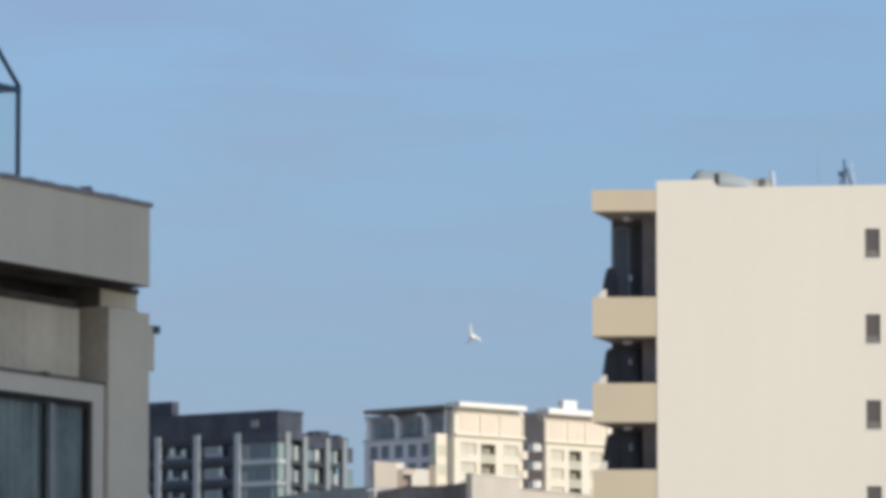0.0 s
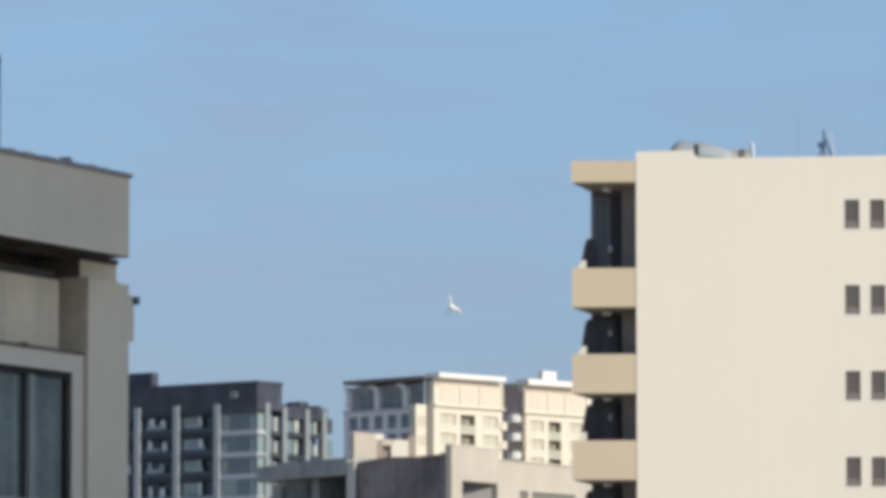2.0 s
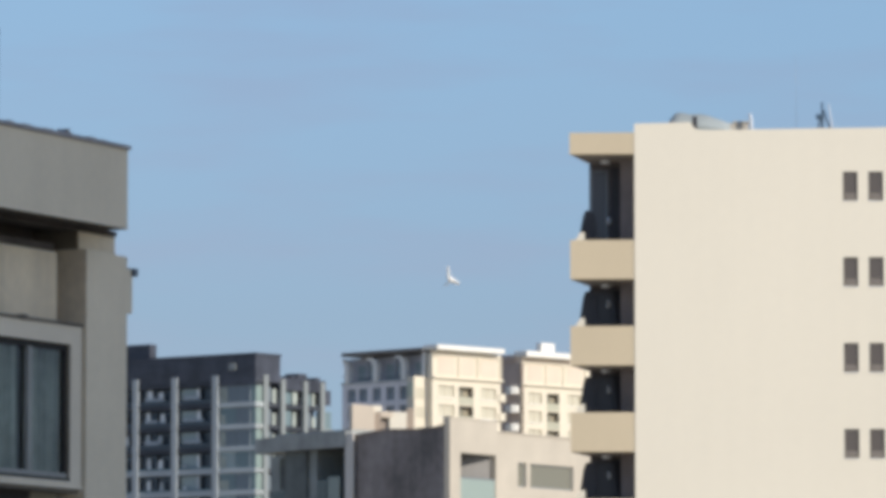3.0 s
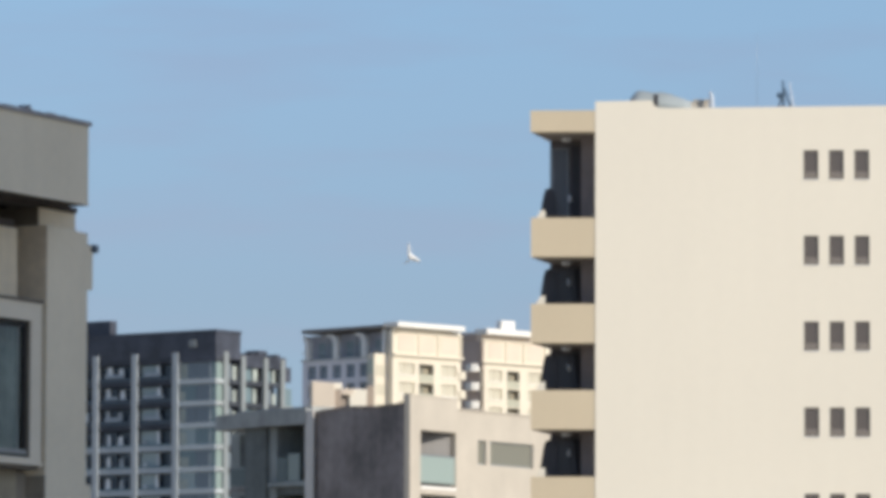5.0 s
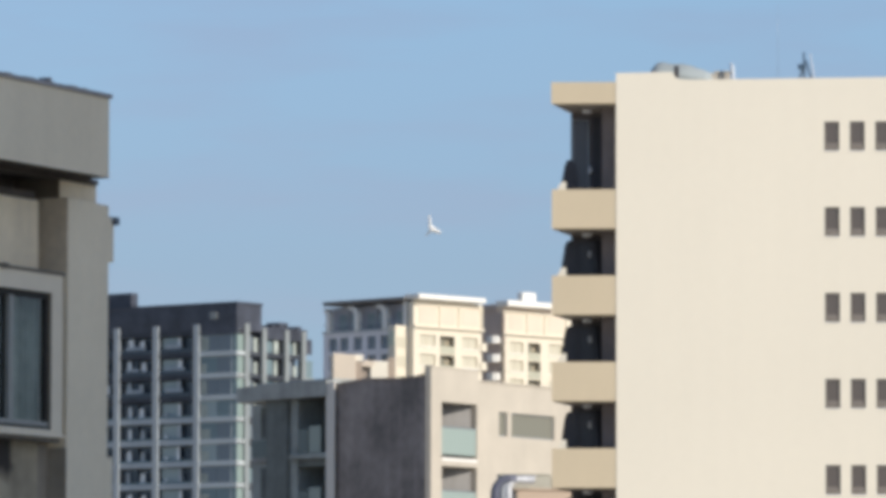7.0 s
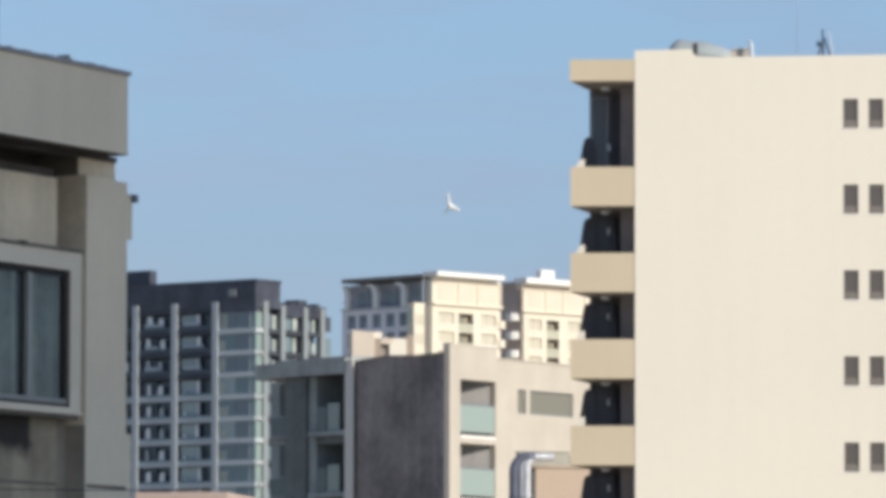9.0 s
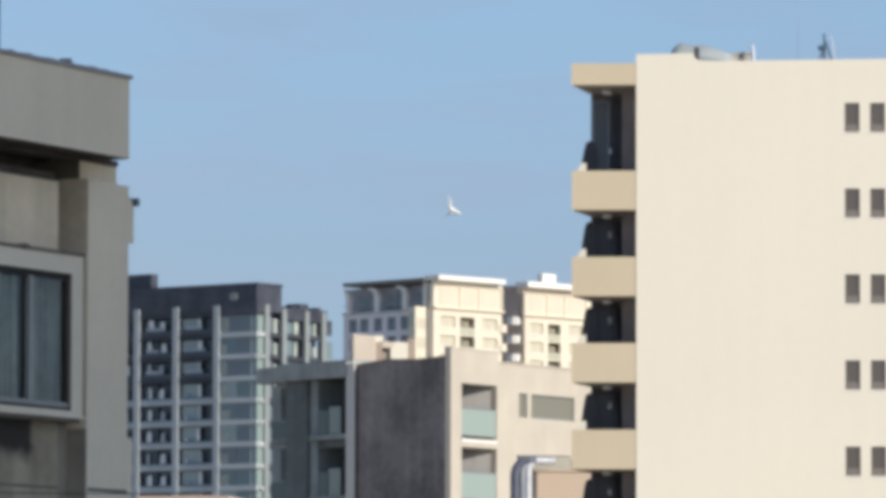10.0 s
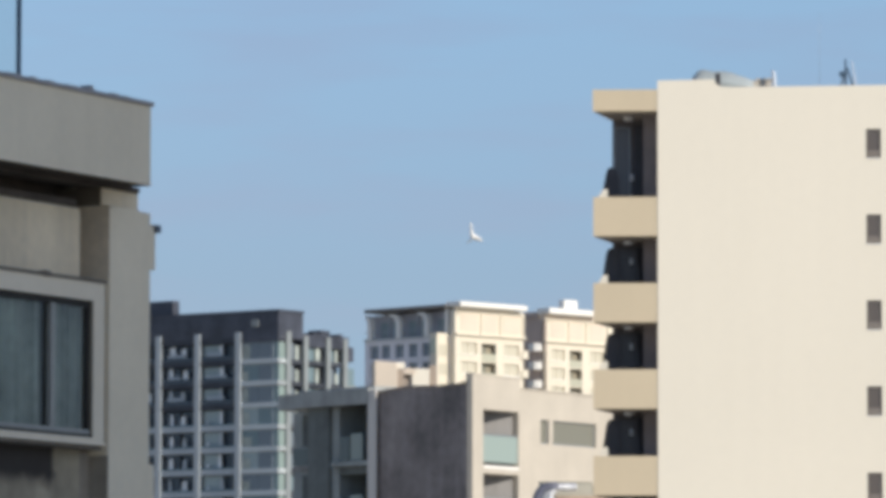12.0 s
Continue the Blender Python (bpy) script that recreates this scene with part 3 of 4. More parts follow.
tube("leg", mast, STEEL, [(-0.26, 0.1, 0.2), (-0.04, 0, 0.95)], 0.035)
block("junction_box", mast, STEEL, -0.22, 0.06, -0.08, 0.08, 0.88, 1.06, 0.03)
block("foot", mast, SHADE_CONCRETE, -0.42, 0.1, -0.15, 0.15, 0, 0.50, 0.02, "grey concrete foot")
tube("side_rod", mast, ROD, [(0.42, 0.1, 0), (0.36, 0.1, 0.6), (0.24, 0.1, 1.45)], [0.04, 0.035, 0.025], "white side rod")
whip = thing("whip_antenna", pose(7.74, 203.00, 0, 0, 0, -3.0) @ pose(5.88, 1.0, RZT), "thin grey whip antenna on the roof", "antenna")
tube("rod", whip, ALU, [(0, 0, 0), (0, 0, 2.0), (0.01, 0, 3.3)], [0.007, 0.005, 0.003], sides=6)

# ---- the pale concrete block behind ----
conc = thing("concrete_block", pose(1.38, 272.00, 0, 0, 0, 57.0), "pale concrete apartment block with recessed glazed balconies and charcoal side wall", "apartment block")
MT0, MT1 = 18.06, 17.58
QX0, QX1 = 0.98, 4.17
QT, QB = 16.44, 13.58
QS = 3.09
holes = [(QX0, QX1, QB - QS * k, QT - QS * k) for k in range(5)]
NX0, NX1, WX0, WX1 = 6.41, 7.20, 7.57, 11.65
NZ0, NZ1 = 15.00, 16.19
BAY = 4.32
pierced("wall", conc, CONCRETE, 0, BAY, 0, MT0, -0.02, 0.3, holes, "pale concrete balcony bay")
wide = [(a, b, NZ0 - QS * k, NZ1 - QS * k) for k in range(5) for a, b in ((NX0, NX1), (WX0, WX1))]
pierced("wall", conc, CONCRETE, BAY, 19, 0, MT1, 0.1, 0.4, wide, "pale concrete wall with frosted windows")
block("coping", conc, CONCRETE, BAY, 19, 0.04, 0.46, MT1, MT1 + 0.08, 0.015)
block("coping", conc, CONCRETE, 0.03, BAY + 0.02, -0.05, 0.36, MT0, MT0 + 0.08, 0.015)
block("roof", conc, SHADE_CONCRETE, 2.9, 18.7, 0.4, 6, MT1 - 0.9, MT1 - 0.6)
block("end_wall", conc, CONCRETE, 18.7, 19, 0.4, 6, 0, MT1)
for k, (x0, x1, z0, z1) in enumerate(holes):
    bay = block("balcony", conc, CONCRETE, x0 - 0.05, x1 + 0.05, 0.3, 1.95, z0 - 0.25, z0, label="recessed balcony with pale green glass front")
    block("slab_edge", bay, SHELL, x0, x1, -0.06, 0.3, z0 + 0.004, z0 + 0.17, 0.01, "pale slab edge")
    block("ceiling", bay, STONE, x0 - 0.05, x1 + 0.05, 0.3, 1.95, z1, z1 + 0.15)
    plan_prism("back_wall", bay, SHADE_CONCRETE, [(x0 - 0.002, 1.9), (x1 + 0.002, 0.32), (x1 + 0.002, 2.0), (x0 - 0.002, 2.0)], z0, z1, "grey slanting back wall")
    block("side_wall", bay, STONE, x0 - 0.08, x0 - 0.002, 0.3, 1.9, z0, z1)
    block("side_wall", bay, STONE, x1 + 0.002, x1 + 0.2, 0.3, 1.95, z0, z1)
    block("glass_front", bay, MINT, x0 + 0.02, x1 - 0.02, 0.02, 0.05, z0 + 0.33, z0 + 1.62, label="pale green frosted balcony glass")
    block("hand_rail", bay, ALU, x0, x1, 0.0, 0.07, z0 + 1.62, z0 + 1.68, 0.01)
for k, (x0, x1, z0, z1) in enumerate(wide):
    w = block("window", conc, FROST, x0 + 0.06, x1 - 0.06, 0.24, 0.26, z0 + 0.06, z1 - 0.06, label="frosted grey window")
    for a, b, c, d in ((x0, x1, z0, z0 + 0.06), (x0, x1, z1 - 0.06, z1), (x0, x0 + 0.06, z0 + 0.06, z1 - 0.06), (x1 - 0.06, x1, z0 + 0.06, z1 - 0.06)):
        block("window_frame", w, ALU, a, b, 0.22, 0.28, c, d)
# the charcoal side
TURN_W = pose(0, 0, 0, 0, 0, -109.00)
CX0, CX1 = -7.61, -8.30
CZ0, CZ1 = 17.52, 17.60
prism("side_wall", conc, CHARCOAL, [(CX0, 0), (-0.15, 0), (-0.15, CZ1 + 0.05), (-2.5, CZ1 - 0.02), (-5.0, CZ0 + 0.18), (CX0, CZ0)], 0.02, 0.3, "charcoal weathered side wall", TURN_W)
prism("side_coping", conc, CHARCOAL, [(CX0, CZ0), (-5.0, CZ0 + 0.18), (-2.5, CZ1 - 0.02), (-0.2, CZ1 + 0.05), (-0.2, CZ1 + 0.14), (-2.5, CZ1 + 0.07), (-5.0, CZ0 + 0.26), (CX0, CZ0 + 0.08)], -0.06, 0.34, at=TURN_W)
block("corner_stub", conc, CHARCOAL, -0.5, -0.16, 0.02, 0.3, CZ1 + 0.2, MT0 + 0.12, 0.02, at=TURN_W)
block("corner_fin", conc, FIN, CX1 + 0.26, CX0 + 0.24, -0.25, -0.15, 0, 17.69, 0.02, "pale grey vertical fin", TURN_W)
# hidden mass added to keep the sun off the grey wing
block("core", conc, SHADE_CONCRETE, CX0 + 0.2, -3.0, 0.3, 6.5, 0, CZ0 - 0.25, at=TURN_W)
# sunlit stair towers behind it
head_a = thing("stair_tower", pose(-3.57, 292.00, 0, 0, 0, 8.0), "sunlit cream rendered stair tower behind the concrete block", "stair tower", "stair towers")
HZ = 20.02
hx = 1.03
prism("wall", head_a, STAIR, [(0, 0), (hx, 0), (hx + 0.15, HZ - 0.25), (hx + 0.1, HZ - 0.1), (-0.02, HZ)], 0, 1.2, "cream wall", bevel=0.03)
block("shaft", head_a, STAIR_BROWN, hx + 0.12, hx + 0.55, 0.5, 2.0, 0, HZ - 0.1, 0.03)
block("shaft_cap", head_a, CREAM, hx + 0.1, hx + 0.6, 0.45, 1.0, HZ - 0.4, HZ - 0.05, 0.03)
head_b = thing("stair_tower", pose(-1.89, 296.00, 0, 0, 0, 8.0), "low sunlit cream stair tower with curved shoulder", "stair tower", "stair towers")
JZ = 19.86
prism("wall", head_b, CREAM, [(0.25, 0), (1.15, 0), (1.15, JZ - 0.02), (0.35, JZ), (0.22, JZ - 0.25)], 0, 1.5, bevel=0.03)
prism("shoulder", head_b, STAIR_BROWN, [(-0.65, 0), (0.25, 0), (0.25, JZ - 0.35), (-0.1, JZ - 0.15), (-0.65, JZ - 0.05)], 0.2, 1.4, bevel=0.03)
prism("cap", head_b, STAIR, [(-0.4, JZ - 0.3), (0.3, JZ - 0.35), (0.5, JZ - 0.05), (-0.1, JZ + 0.03)], -0.1, 1.6, bevel=0.02)
block("panel", head_b, STAIR_BROWN, 1.2, 1.6, 0.3, 1.2, 0, JZ + 0.2, 0.02)

# ---- the grey wing with balconies ----
wing = thing("grey_wing", pose(-3.72, 279.51, 0, 0, 0, -52.0), "grey concrete wing with projecting roof slab and dark balconies", "apartment wing")
VZ0, VZ1 = 16.96, 17.78
VX0 = -4.16
VX1 = 1.12
VS = 3.06
plan_prism("roof_slab", wing, PALE_GREY, [(VX0, -0.9), (VX1, -0.9), (VX1, 9), (VX0 - 3.2, 9), (VX0 - 3.2, -0.2)], VZ0 + 0.05, VZ1, "thick grey roof slab")
block("roof_edge", wing, PALE_GREY, VX0 - 1.0, VX1, -0.5, 9, VZ1, VZ1 + 0.12)
# dark strips under the roof slab and decks stand for shade
block("soffit", wing, TRIM_SHADE, VX0, VX1, -0.7, 1.6, VZ0 + 0.025, VZ0 + 0.045, label="dark soffit strip for the shade under the roof slab")
# end wall added to stop sun entering the balconies from the right
block("end_wall", wing, WING, VX1 + 0.005, VX1 + 0.2, 0.3, 9, 0, VZ1 - 0.02)
block("core_wall", wing, PIER, VX0 - 4.2, VX1, 1.6, 9, 0, VZ0 + 0.05)
block("pier", wing, WING, -4.39, -2.63, -0.5, 1.6, 0, VZ0 + 0.05, label="dark concrete pier")
block("pier", wing, PIER, -2.67, -2.01, -0.3, 1.6, 0, VZ0 + 0.05)
for k in range(5):
    z = VZ0 - VS * (k + 1)
    deck = block("balcony", wing, PIER, -2.36, VX1, -0.6, 1.6, z + 0.08, z + 0.34, 0.02, "grey balcony with smoked glass front")
    block("glass_front", deck, MOSS, -1.70, -0.90, -0.52, -0.48, z + 0.36, z + 1.55, label="dark green balcony glass")
    block("glass_front", deck, SAGE, -0.81, 0.17, -0.52, -0.48, z + 0.36, z + 1.7, 0.01, "pale green balcony glass")
    block("door", deck, MOSS, -4.02, -2.47, 1.5, 1.6, z + 0.36, z + 2.3, label="pale balcony door")
    block("soffit", deck, TRIM_SHADE, -2.36, VX1, -0.5, -0.3, z + 0.06, z + 0.078)
    block("downstand", deck, WING, -2.36, VX1, -0.3, 1.6, z - 0.3, z + 0.08)
    side = block("balcony", wing, SHADE_CONCRETE, VX0 - 3.0, VX0 - 1.6, 0.6, 2.4, z + 0.08, z + 0.3, 0.02, "grey side balcony")
    block("rail", side, MOSS, VX0 - 3.0, VX0 - 1.6, 0.6, 0.65, z + 0.34, z + 1.2)
    block("screen", side, WING, VX0 - 2.3, VX0 - 1.6, 0.7, 1.6, z + 1.3, z + 2.9)

# ---- rooftop plant with ducts ----
plant = thing("plant_room", pose(4.70, 235.00, 0, 0, 0, 10.0), "rosy tan rendered plant room beside the ducts", "plant room")
PZ = 10.68
block("wall", plant, ROSE_TAN, 0.12, 5, 0, 4, 0, PZ, 0.02, "tan rendered wall")
block("corner_trim", plant, STONE, 0, 0.12, -0.03, 4, 0, PZ - 0.1, 0.01)
block("coping", plant, ROSE_TAN, -0.03, 5.05, -0.06, 4, PZ, PZ + 0.1, 0.02)


block("duct_casing", plant, CASING, -0.42, 1.75, 0.95, 1.6, PZ - 0.8, 11.37, 0.02, "greenish grey duct casing")
block("casing_lid", plant, CASING, -0.46, 1.79, 0.91, 1.64, 11.37, 11.41, 0.01)


def bent(x, z, reach, curve):
    """A riser at x that bends over to the side at height z."""
    pts = [(x, -0.3, 2.0), (x, -0.3, z - curve)]
    pts += [(x + curve - curve * math.cos(a), -0.3, z - curve + curve * math.sin(a)) for a in [math.pi / 2 * k / 8 for k in range(1, 9)]]
    return pts + [(reach, -0.3, z)]


for x, z, reach, curve, r, m in ((-0.88, 11.14, 0.0, 0.62, 0.19, DUCT_DARK), (-0.57, 11.13, 0.2, 0.5, 0.12, DUCT), (-0.32, 11.12, 0.8, 0.42, 0.16, FOIL)):
    pts = bent(x, z, reach, curve)
    duct = thing("duct", pose(4.70, 235.00, 0, 0, 0, 10.0), "dark lagged bent roof duct" if m is DUCT_DARK else "shiny galvanised bent roof duct", "duct", "roof ducts")
    tube("pipe", duct, m, pts, r, sides=14)
    z_top = pts[-1][2]
    for z in (PZ - 1.2, PZ - 2.6):
        tube("collar", duct, m, [(pts[0][0], -0.3, z), (pts[0][0], -0.3, z + 0.08)], r + 0.03, sides=14)
    if m is FOIL:
        for k in range(5):
            tube("ring", duct, m, [(0.20 + 0.13 * k, -0.3, z_top), (0.26 + 0.13 * k, -0.3, z_top)], r + 0.012, sides=14)

# ---- salmon roof low between the houses ----
low = thing("salmon_house", pose(-5.58, 110.00, 0, 0, 0, -8.0), "low house with a salmon painted roof edge", "house")
LZ = 5.355
block("wall", low, TAN, 0.1, 1.85, 0.2, 3.2, 0, LZ - 0.3)
block("roof", low, SALMON, 0, 1.85, 0, 3.4, LZ - 0.35, LZ, 0.02, "salmon painted roof edge")
block("ridge", low, COPING, 0.73, 1.43, 0.5, 0.6, LZ, LZ + 0.04)

# ---- the dark tower ----
tower = thing("dark_tower", pose(-22.13, 753.00, 0, 0, 0, -37.0), "dark clad residential tower with pale frame and glazed corner bay", "tower")
TT = 55.63
TS = 2.95
TZ0 = 40.23
TXL, TD = -32.0, 5.13
TD2 = 15.20
CROWN = 52.50
block("core", tower, DARK, TXL, -1.2, 1.6, TD2 - 1.0, 0, CROWN)
block("crown", tower, DARK, TXL, 0.15, -0.15, TD, CROWN - 0.4, TT, 0.05, "dark clad roof crown")
block("crown_rim", tower, DARK, TXL, 0.25, -0.25, TD + 0.1, TT, TT + 0.35)
LOWC = 52.95
block("crown", tower, DARK, -14, 0.1, TD, TD2, LOWC - 1.7, LOWC, 0.05, "lower dark roof crown")
block("crown", tower, DARK, -14, -0.8, TD2, TD2 + 2.2, LOWC - 3.2, LOWC - 1.2, 0.05)
for u0, u1, h in ((7.97, 9.32, 0.35), (9.57, 11.55, 0.75), (13.54, 14.42, 0.4)):
    block("roof_hatch", tower, DARK, -2.6, -0.3, u0, u1, LOWC, LOWC + h, 0.1)
block("penthouse", tower, DARK, -34, -20.91, 3, 4.4, TT, 58.20, 0.05, "dark rooftop plant storey")
block("roof_light", tower, DIMMED_GREY, -4.50, -3.23, -0.3, -0.14, 53.72, 54.71, 0.1, "grey sign plate on the crown")
COLX = [-27.40, -21.26, -14.39, -7.29]
CW = 0.98
for x in COLX:
    block("column", tower, FRAME, x, x + CW, -0.35, 0.3, 0, 53.10, 0.04, "pale grey full-height column")
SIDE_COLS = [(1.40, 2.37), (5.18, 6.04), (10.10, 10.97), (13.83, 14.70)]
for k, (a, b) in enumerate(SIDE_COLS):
    block("column", tower, DIMMED_GREY, a, b, -0.35, 0.3, 0, 52.68 if k else CROWN + 0.6, 0.04, "full-height side column, grey darkened against the sun", SIDE)
pick = random.Random(4)
FLOORS = range(-4, 12)
BAYS = [(COLX[0] + CW, COLX[1]), (COLX[1] + CW, COLX[2]), (COLX[2] + CW, COLX[3])]
for k in FLOORS:
    z = TZ0 - TS * k
    if z < 1:
        continue
    white = k >= 0
    lift = 1.0 if white else 1.18      # taller curtains behind the dark upper balconies
    for b, (x0, x1) in enumerate(BAYS):
        deck = block("balcony", tower, FRAME if white else DECK, x0, x1, -0.2, 1.6, z - 0.36, z + 0.36, label="pale slab balcony" if white else "dark slab balcony")
        block("rail", deck, TEAL if white else NIGHT, x0, x1, -0.14, -0.08, z + 0.36, z + (0.62 if white else 0.95), label="smoked glass rail")
        half = x0 + (x1 - x0) * (0.55 if b == 2 else 0.5)
        block("pane", deck, HAZE if b == 2 else NIGHT, x0 + 0.2, half - 0.1, 0.45 if b < 2 else 0.4, 0.55 if b < 2 else 0.52, z + 0.36, z + TS - 0.5, label="grey-blue window")
        block("pane", deck, NIGHT, half + 0.1, x1 - 0.2, 0.8, 0.9, z + 0.36, z + TS - 0.5)
        for spot, wide, tall in (((0.20, 0.15, 0.72), (0.56, 0.17, 0.66)) if b < 2 else ((0.52, 0.11, 0.85), (0.14, 0.10, 0.4))):
            w = (x1 - x0) * wide * pick.uniform(0.7, 1.2) * (1.0 if white else 1.25)
            at_x = x0 + (x1 - x0) * (spot + pick.uniform(-0.04, 0.04))
            prism("curtain", deck, pick.choice((CURTAIN, CURTAIN, FRAME)), [(at_x, z + 0.36), (at_x + w, z + 0.36), (at_x + w * pick.uniform(0.6, 0.9), z + TS * min(tall * lift, 0.86)), (at_x + w * pick.uniform(0.0, 0.3), z + TS * min(tall * lift, 0.86) * pick.uniform(0.85, 1.0))], 0.12, 0.2, "pale drawn curtain")
        if not white:
            block("planter", deck, FRAME, x0 + (x1 - x0) * 0.16, x0 + (x1 - x0) * pick.uniform(0.5, 0.75), -0.05, 0.2, z + 0.6, z + pick.uniform(1.25, 1.5), 0.12, "pale balcony planter")
    # glazed corner bay
    x0, x1 = COLX[3] + CW, 0.0
    deck = block("corner_slab", tower, DARK if k == -4 else SLAB_EDGE, x0, x1 + 0.2, -0.2, 2.2, z - 0.32, z + 0.32, 0.04, "pale corner slab edge")
    block("pane", deck, pick.choice((TEAL, TEAL, HAZE, TINT)), x0 + 0.15, x0 + (x1 - x0) * 0.45, 0.05, 0.15, z + 0.34, z + TS - 0.34, label="grey-blue bay glass")
    block("pane", deck, pick.choice((TEAL, TEAL, TINT)), x0 + (x1 - x0) * 0.46, x1 - 1.0, 0.05, 0.15, z + 0.34, z + TS - 0.34, label="grey-blue bay glass")
    block("pane", deck, TEAL, x1 - 0.9, x1 - 0.1, 0.05, 0.15, z + 0.34, z + TS - 0.34)
    block("mullion", deck, FRAME, x1 - 1.0, x1 - 0.9, 0.0, 0.18, z + 0.34, z + TS - 0.34)
    block("blind", deck, SAGE_CLOTH, x0 + 0.3, x0 + pick.uniform(0.6, 1.8), 0.0, 0.04, z + 0.4, z + TS - pick.uniform(0.5, 1.4))
    block("bay_edge", deck, DIMMED_GREY, 0, SIDE_COLS[0][0], -0.2, 1.6, z - 0.32, z + 0.32, at=SIDE)
    block("bay_glass", deck, MIST, 0.2, SIDE_COLS[0][0], 0.05, 0.15, z + 0.34, z + TS - 0.34, at=SIDE)
    for (a, b), (c, d) in zip(SIDE_COLS, SIDE_COLS[1:]) if z + TS < LOWC else ():
        cell = block("side_balcony", tower, DECK, b, c, 0.0, 1.5, z - 0.3, z + 0.3, label="side balcony slab", at=SIDE)
        block("pane", cell, TEAL if pick.random() < 0.6 else TINT, b + 0.2, b + (c - b) * 0.55, 0.5, 0.6, z + 0.4, z + TS - 0.5, at=pose(0, 0, 0))
        block("curtain", cell, SAGE_CLOTH, b + (c - b) * 0.58, b + (c - b) * pick.uniform(0.74, 0.86), 0.3, 0.4, z + 0.3, z + TS - pick.uniform(0.5, 1.2))
    if z + TS > LOWC - 1.0:
        continue
    block("end_bay", tower, TEAL, SIDE_COLS[3][1], TD2 + 1.4, 0.1, 1.2, z + 0.3, z + TS - 0.3, label="glazed end bay", at=SIDE)
    block("end_slab", tower, DIMMED_GREY, SIDE_COLS[3][1], TD2 + 1.6, -0.1, 1.2, z - 0.3, z + 0.3, at=SIDE)

# ---- the beige towers ----
beige = thing("beige_tower", pose(1.81, 864.00, 0, 0, 0, -45.0), "beige tiled residential tower with white cornice", "tower", "beige towers")
BT = 65.18
BXL, BYD = -19.92, 14.99
BS = 2.96
block("core", beige, BEIGE, BXL + 0.6, -3.2, 2.3, BYD, 0, BT - 1.2)
block("cornice", beige, SHELL, -1.60, 1.5, -0.4, BYD - 0.6, BT - 0.75, BT, 0.08, "white roof cornice")
block("cornice", beige, STONE, BXL + 0.6, -1.35, -0.8, 6, BT - 0.95, BT - 0.35, 0.05, "dark flat roof canopy")
block("cornice_bed", beige, BEIGE, -0.4, 0.05, 0.1, BYD - 3.2, BT - 1.9, BT - 0.75)
# shaded front
FT, FB = BT - 1.2, 60.03
ZW = 59.51
FW = 59.15      # head of the front windows
xs = [-19.41, -16.89, -13.87, -10.86, -7.87, -5.64]
win_w = 1.9
holes = [(x + 0.6, x + 0.6 + win_w, FW - 2.05 - BS * k, FW - BS * k) for k in range(6) for x in xs[:5]]
pierced("front_wall", beige, TILE, BXL, -4.03, 0, FB, 0, 0.6, holes, "tiled front wall, shade in its grey")
block("front_wall", beige, TILE, -4.03, 0, 0.02, 0.6, 0, FB)
block("corner_post", beige, SHELL, -2.19, -1.57, -0.2, 0.5, FB, FT + 0.2, 0.05, "white attic corner post")
block("attic_rail", beige, FRAME, BXL, -2.19, -0.1, 0.0, FB + 1.1, FB + 1.25, 0.02)
block("attic_wall", beige, ATTIC, BXL, -1.32, 1.6, 2.2, FB, FT, label="attic wall, shade in its grey")
for x0, x1, z0, z1 in holes:
    w = block("window", beige, TINT, x0, x1, 0.35, 0.4, z0, z1, label="dark tower window")
    block("mullion", w, FRAME, (x0 + x1) / 2 - 0.06, (x0 + x1) / 2 + 0.06, 0.28, 0.35, z0, z1)
    block("transom", w, FRAME, x0, x1, 0.28, 0.35, z0 + 0.6, z0 + 0.7)
for x in (-19.16, -12.86, -6.63):
    rib = block("rib", beige, SHELL, x, x + 0.95, -0.3, 0.6, FB, FT - 1.4, 0.05, "white curved attic rib")
    far = x - (0.45 if x < -19 else 1.4)
    prism("rib_curve", rib, SHELL, [(x + 0.95, FT - 1.4), (x, FT - 1.4), (x - 0.1, FT - 1.0), (x - 0.3, FT - 0.7), (far, FT - 0.45), (far, FT - 0.05), (x, FT - 0.15), (x + 0.6, FT - 0.6)], -0.3, 0.6)
for x in (-17.89, -15.25, -11.61, -8.99, -5.15):
    block("attic_pane", beige, HAZE, x, x + 1.5, 1.5, 1.59, FB + 0.5, FT - 1.2, label="dark attic window")
for x in (-15.88, -9.62, -3.42):
    block("attic_post", beige, FRAME, x, x + 0.3, 1.3, 1.5, FB, FT)
block("ledge", beige, FRAME, BXL - 0.1, -4.03, -0.25, 0.1, FB - 0.15, FB + 0.2, 0.04)
# projecting lit bay
JX0, JX1 = -3.01, -1.41
jut = block("jutting_bay", beige, BEIGE, JX0, JX1, -2.6, -0.01, 0, 60.34, 0.05, "projecting sunlit bay")
for k in range(4):
    block("bay_window", jut, PALE_PANE, 0.4, 2.2, -0.06, 0.05, ZW - 2.6 - BS * k, ZW - BS * k - 0.9, at=pose(JX1, -2.6, 0, 0, 0, 90))
block("bay_head", jut, PALE_GREEN, JX0 + 0.15, JX1 - 0.1, -2.66, -2.6, 57.2, 59.4, label="pale green bay window")
block("corner_pier", beige, BEIGE, -1.0, 0.05, -0.15, 0.9, 0, FT, 0.04)


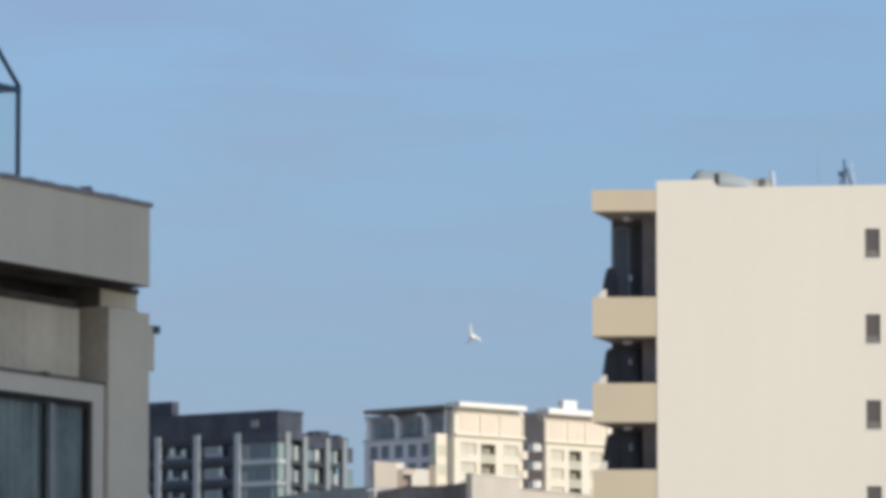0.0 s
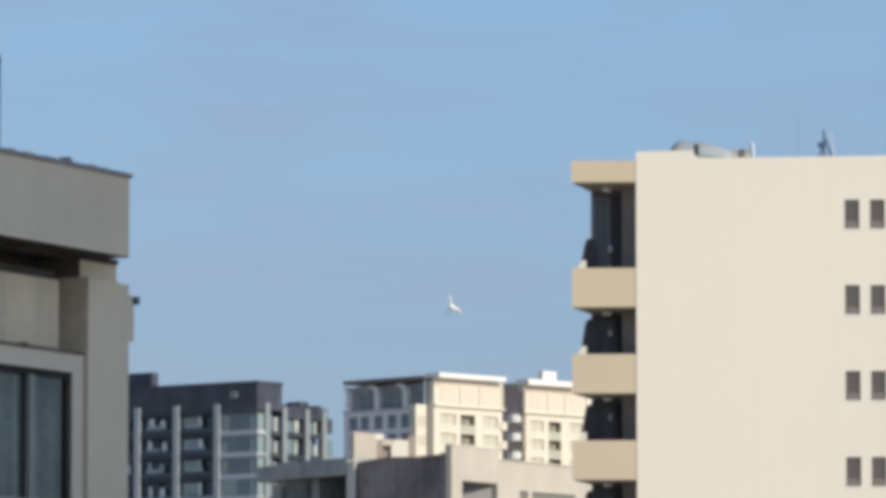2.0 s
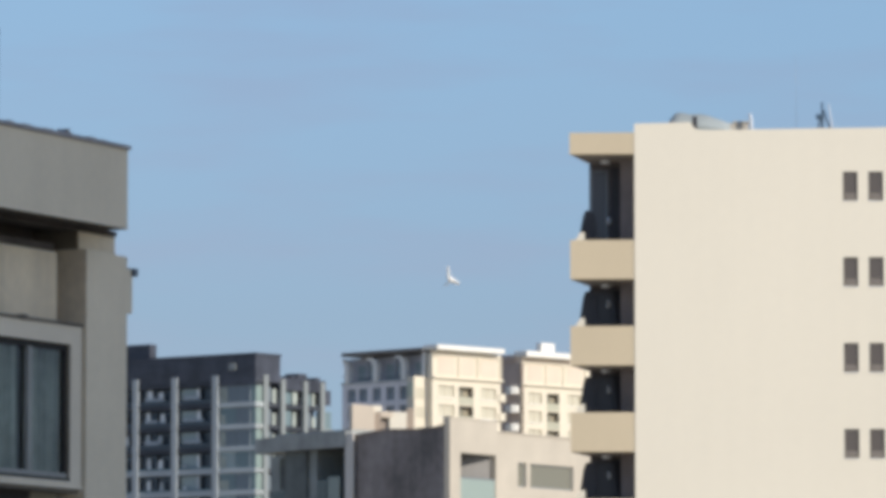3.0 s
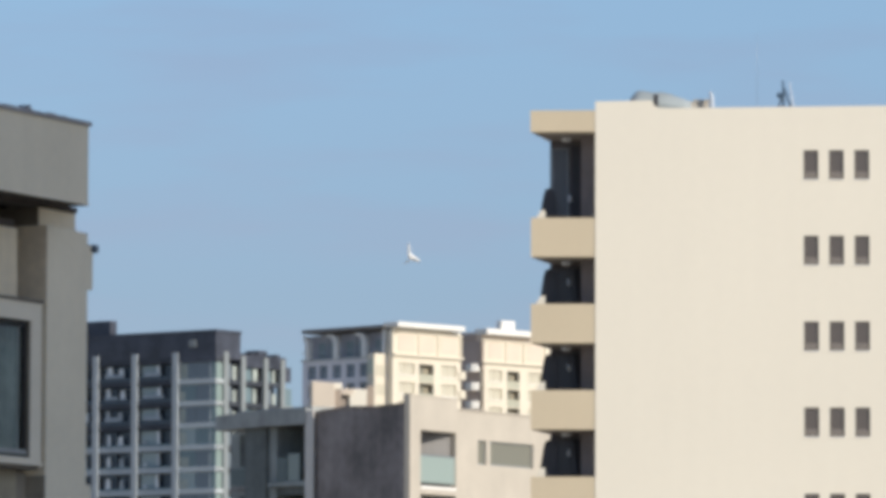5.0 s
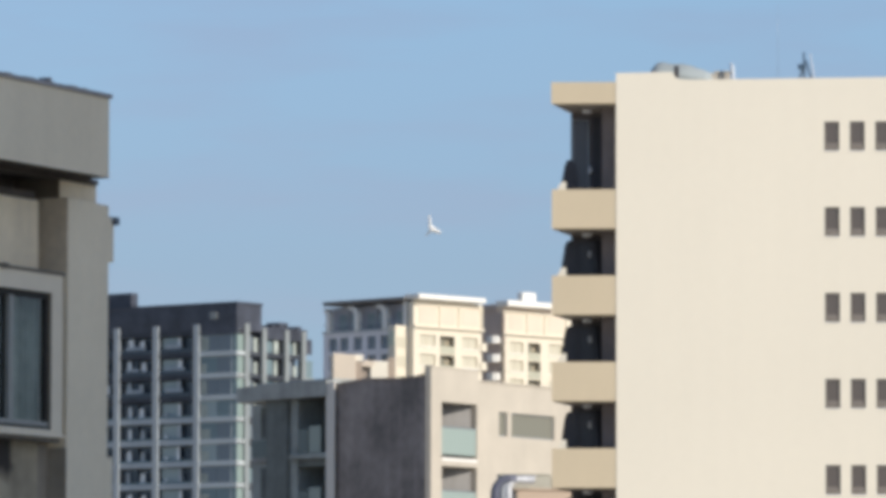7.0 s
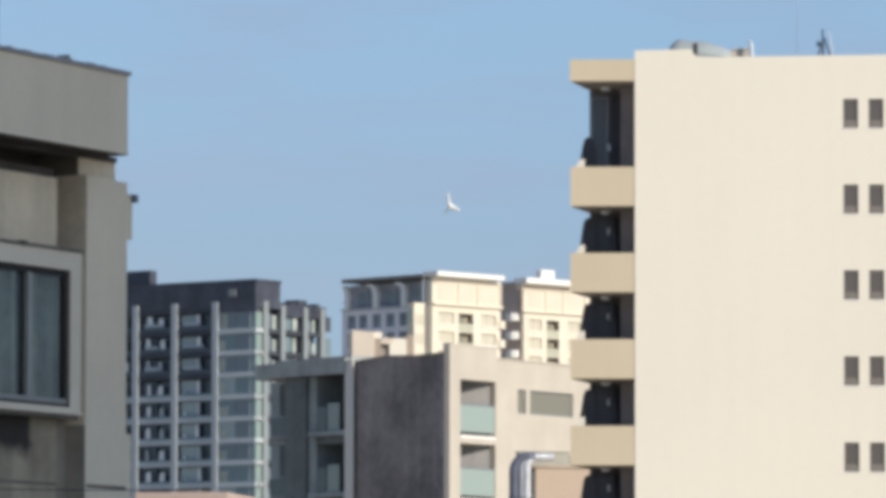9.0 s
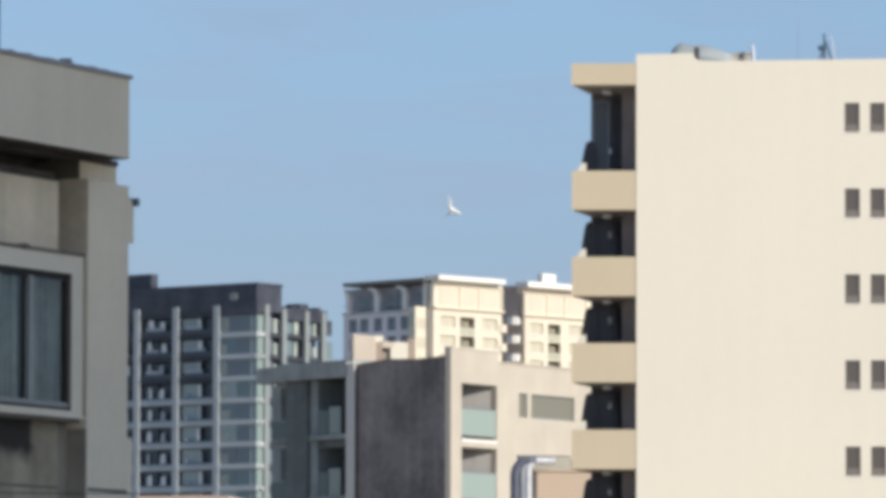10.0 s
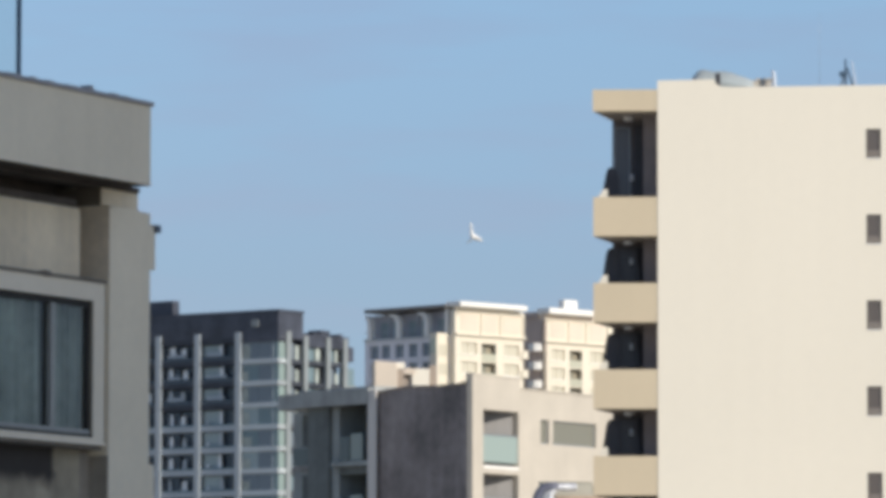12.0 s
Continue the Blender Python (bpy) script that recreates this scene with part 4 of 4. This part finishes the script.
def lit_face(owner, width, top, storey, cells, floors, at, seed):
    """The sunlit side: attic panels, ledge, pale windows and a stack of dark balconies."""
    r = random.Random(seed)
    attic = top - 4.9
    holes, panels = [], []
    for kind, a, b in cells:
        panels.append((a, b))
        for k in range(floors):
            z1 = attic - 1.25 - storey * k
            holes.append((kind, a, b, z1 - (2.75 if kind == "balcony" else 1.75), z1))
    pierced("lit_wall", owner, BEIGE, 0.02, width, 0, top - 0.9, 0, 0.6, [h[1:] for h in holes], "sunlit beige tiled wall", at)
    block("ledge", owner, BEIGE, -0.2, width + 0.2, -0.5, -0.002, attic - 0.2, attic + 0.15, 0.04, at=at)
    block("ledge", owner, BEIGE, -0.1, width + 0.1, -0.2, -0.002, attic + 3.35, attic + 3.6, 0.04, at=at)
    for a, b in panels:
        block("attic_panel", owner, ROSE, a - 0.1, b + 0.1, -0.08, -0.002, attic + 0.55, attic + 3.1, 0.03, "rose-beige attic panel", at)
        block("attic_post", owner, BEIGE, b + 0.7, b + 1.0, -0.25, -0.002, attic + 0.15, attic + 3.35, 0.03, at=at)
    for kind, a, b, z0, z1 in holes:
        if kind == "balcony":
            # recess back coloured dark for the balcony's shade
            w = block("balcony", owner, TOWER_RECESS, a - 0.3, b + 2.2, 1.1, 1.2, z0, z1, label="recessed balcony, back darkened for shade", at=at)
            block("balcony_front", w, TOWER_RAIL, a, b, -0.05, 0.1, z0, z0 + 1.15)
            block("door", w, FROST, a + 0.2, a + (b - a) * 0.6, 1.02, 1.08, z0, z1 - 0.5)
        else:
            w = block("window", owner, PALE_PANE, a, b, 0.3, 0.35, z0, z1, label="pale tower window", at=at)
            block("mullion", w, BEIGE, (a + b) / 2 - 0.06, (a + b) / 2 + 0.06, 0.22, 0.3, z0, z1)
            block("sill", w, SHELL, a - 0.15, b + 0.15, -0.15, 0.2, z0 - 0.2, z0 - 0.02, 0.03)


lit_face(beige, BYD, BT, BS, [("window", 1.27, 4.73), ("balcony", 5.73, 8.97), ("window", 10.60, 13.99)], 7, SIDE, 1)
for k in range(7):
    z = 57.16 - BS * k
    plan_prism("round_balcony", beige, BEIGE, [(-1.2, BYD - 0.6), (0.05, BYD - 0.7), (0.45, BYD - 0.3), (0.55, BYD + 0.3), (0.3, BYD + 0.8), (-1.2, BYD + 1.0)], z - 0.15, z + 1.1, "beige rounded corner balcony")

second = thing("beige_tower", pose(16.02, 895.00, 0, 0, 0, -45.0), "beige tiled residential tower with rooftop box", "tower", "beige towers")
ST = 66.43
SD = 26.0
block("core", second, BEIGE, -14, -3.2, 0.6, SD, 0, ST - 1.0)
block("cornice", second, WARM_TILE, -13, -1.2, -0.3, 11.26, ST - 1.5, ST - 0.5, 0.06, "roof edge browned for the shaded side")
block("cornice", second, SHELL, -1.2, 1.6, -0.4, 11.26, ST - 0.9, ST, 0.08, "white roof cornice")
block("cornice_bed", second, ROSE, -1.2, 0.05, -0.02, SD, ST - 1.9, ST - 0.9)
block("side_wall", second, WARM_TILE, -14, 0, 0.02, 0.6, 0, ST - 1.0, label="tiled side wall, shade in its brown")
block("roof_box", second, SHELL, -1.2, 0.0, 4.82 - 0.2, 7.70, ST - 0.1, 68.03, 0.08, "white rooftop box")
lit_face(second, SD, ST - 0.3, BS, [("window", 1.58, 4.71), ("balcony", 5.88, 8.77), ("window", 10.61, 13.78)], 7, SIDE, 2)
for k in range(7):
    z = 59.75 - BS * k
    plan_prism("round_balcony", second, SHELL, [(-3.0, 0.05), (-2.9, -0.7), (-2.2, -1.2), (-1.2, -1.1), (-0.6, -0.5), (-0.5, 0.05)], z - 0.1, z + 1.1, "white rounded balcony")

# ---- cable across the street ----
cable = thing("street_cable", pose(0, 0, 0), "thin dark overhead cable", "cable")
A1, A2 = Vector((-7.0, 60.0, 3.75)), Vector((-2.5, 61.0, 3.71))
tube("wire", cable, SCREEN, [A1 + (A2 - A1) * (k / 8) - Vector((0, 0, 0.03 * math.sin(math.pi * k / 8))) for k in range(9)], 0.006, sides=6)

# ---- the aeroplane far off ----
plane = thing("aeroplane", pose(22.0, 4283.57, 367.9), "small white jet aeroplane banking far off", "aeroplane")
tube("fuselage", plane, SHELL, [(0.5, -8, -3.0), (0.3, -6, -2.9), (0, 0, -2.6), (-0.3, 6, -2.3), (-0.5, 9, -2.0)], [0.3, 0.9, 1.0, 0.8, 0.15], "white fuselage")


def wing_part(name, root, tip, chord, thick):
    bm = bmesh.new()
    r, t = Vector(root), Vector(tip)
    side = (t - r).cross(Vector((0, 1, 0))).normalized()
    one = [r + Vector((0, chord, 0)), r + side * thick, r - Vector((0, chord, 0)), r - side * thick]
    two = [t + Vector((0, chord * 0.2, 0)), t + side * thick * 0.4, t - Vector((0, chord * 0.2, 0)), t - side * thick * 0.4]
    a, b = [bm.verts.new(p) for p in one], [bm.verts.new(p) for p in two]
    for k in range(4):
        bm.faces.new([a[k], a[(k + 1) % 4], b[(k + 1) % 4], b[k]])
    bm.faces.new(a), bm.faces.new(b[::-1])
    part(name, bm, SHELL, plane)


wing_part("wing", (-0.6, 0, -1.0), (-1.4, -3, 9.0), 2.4, 1.2)
wing_part("wing", (-0.6, 0, -0.6), (7.2, -3, -4.6), 3.0, 2.3)
wing_part("tail_fin", (-1.0, 7, -3.2), (-4.6, 9, -5.2), 1.2, 0.8)
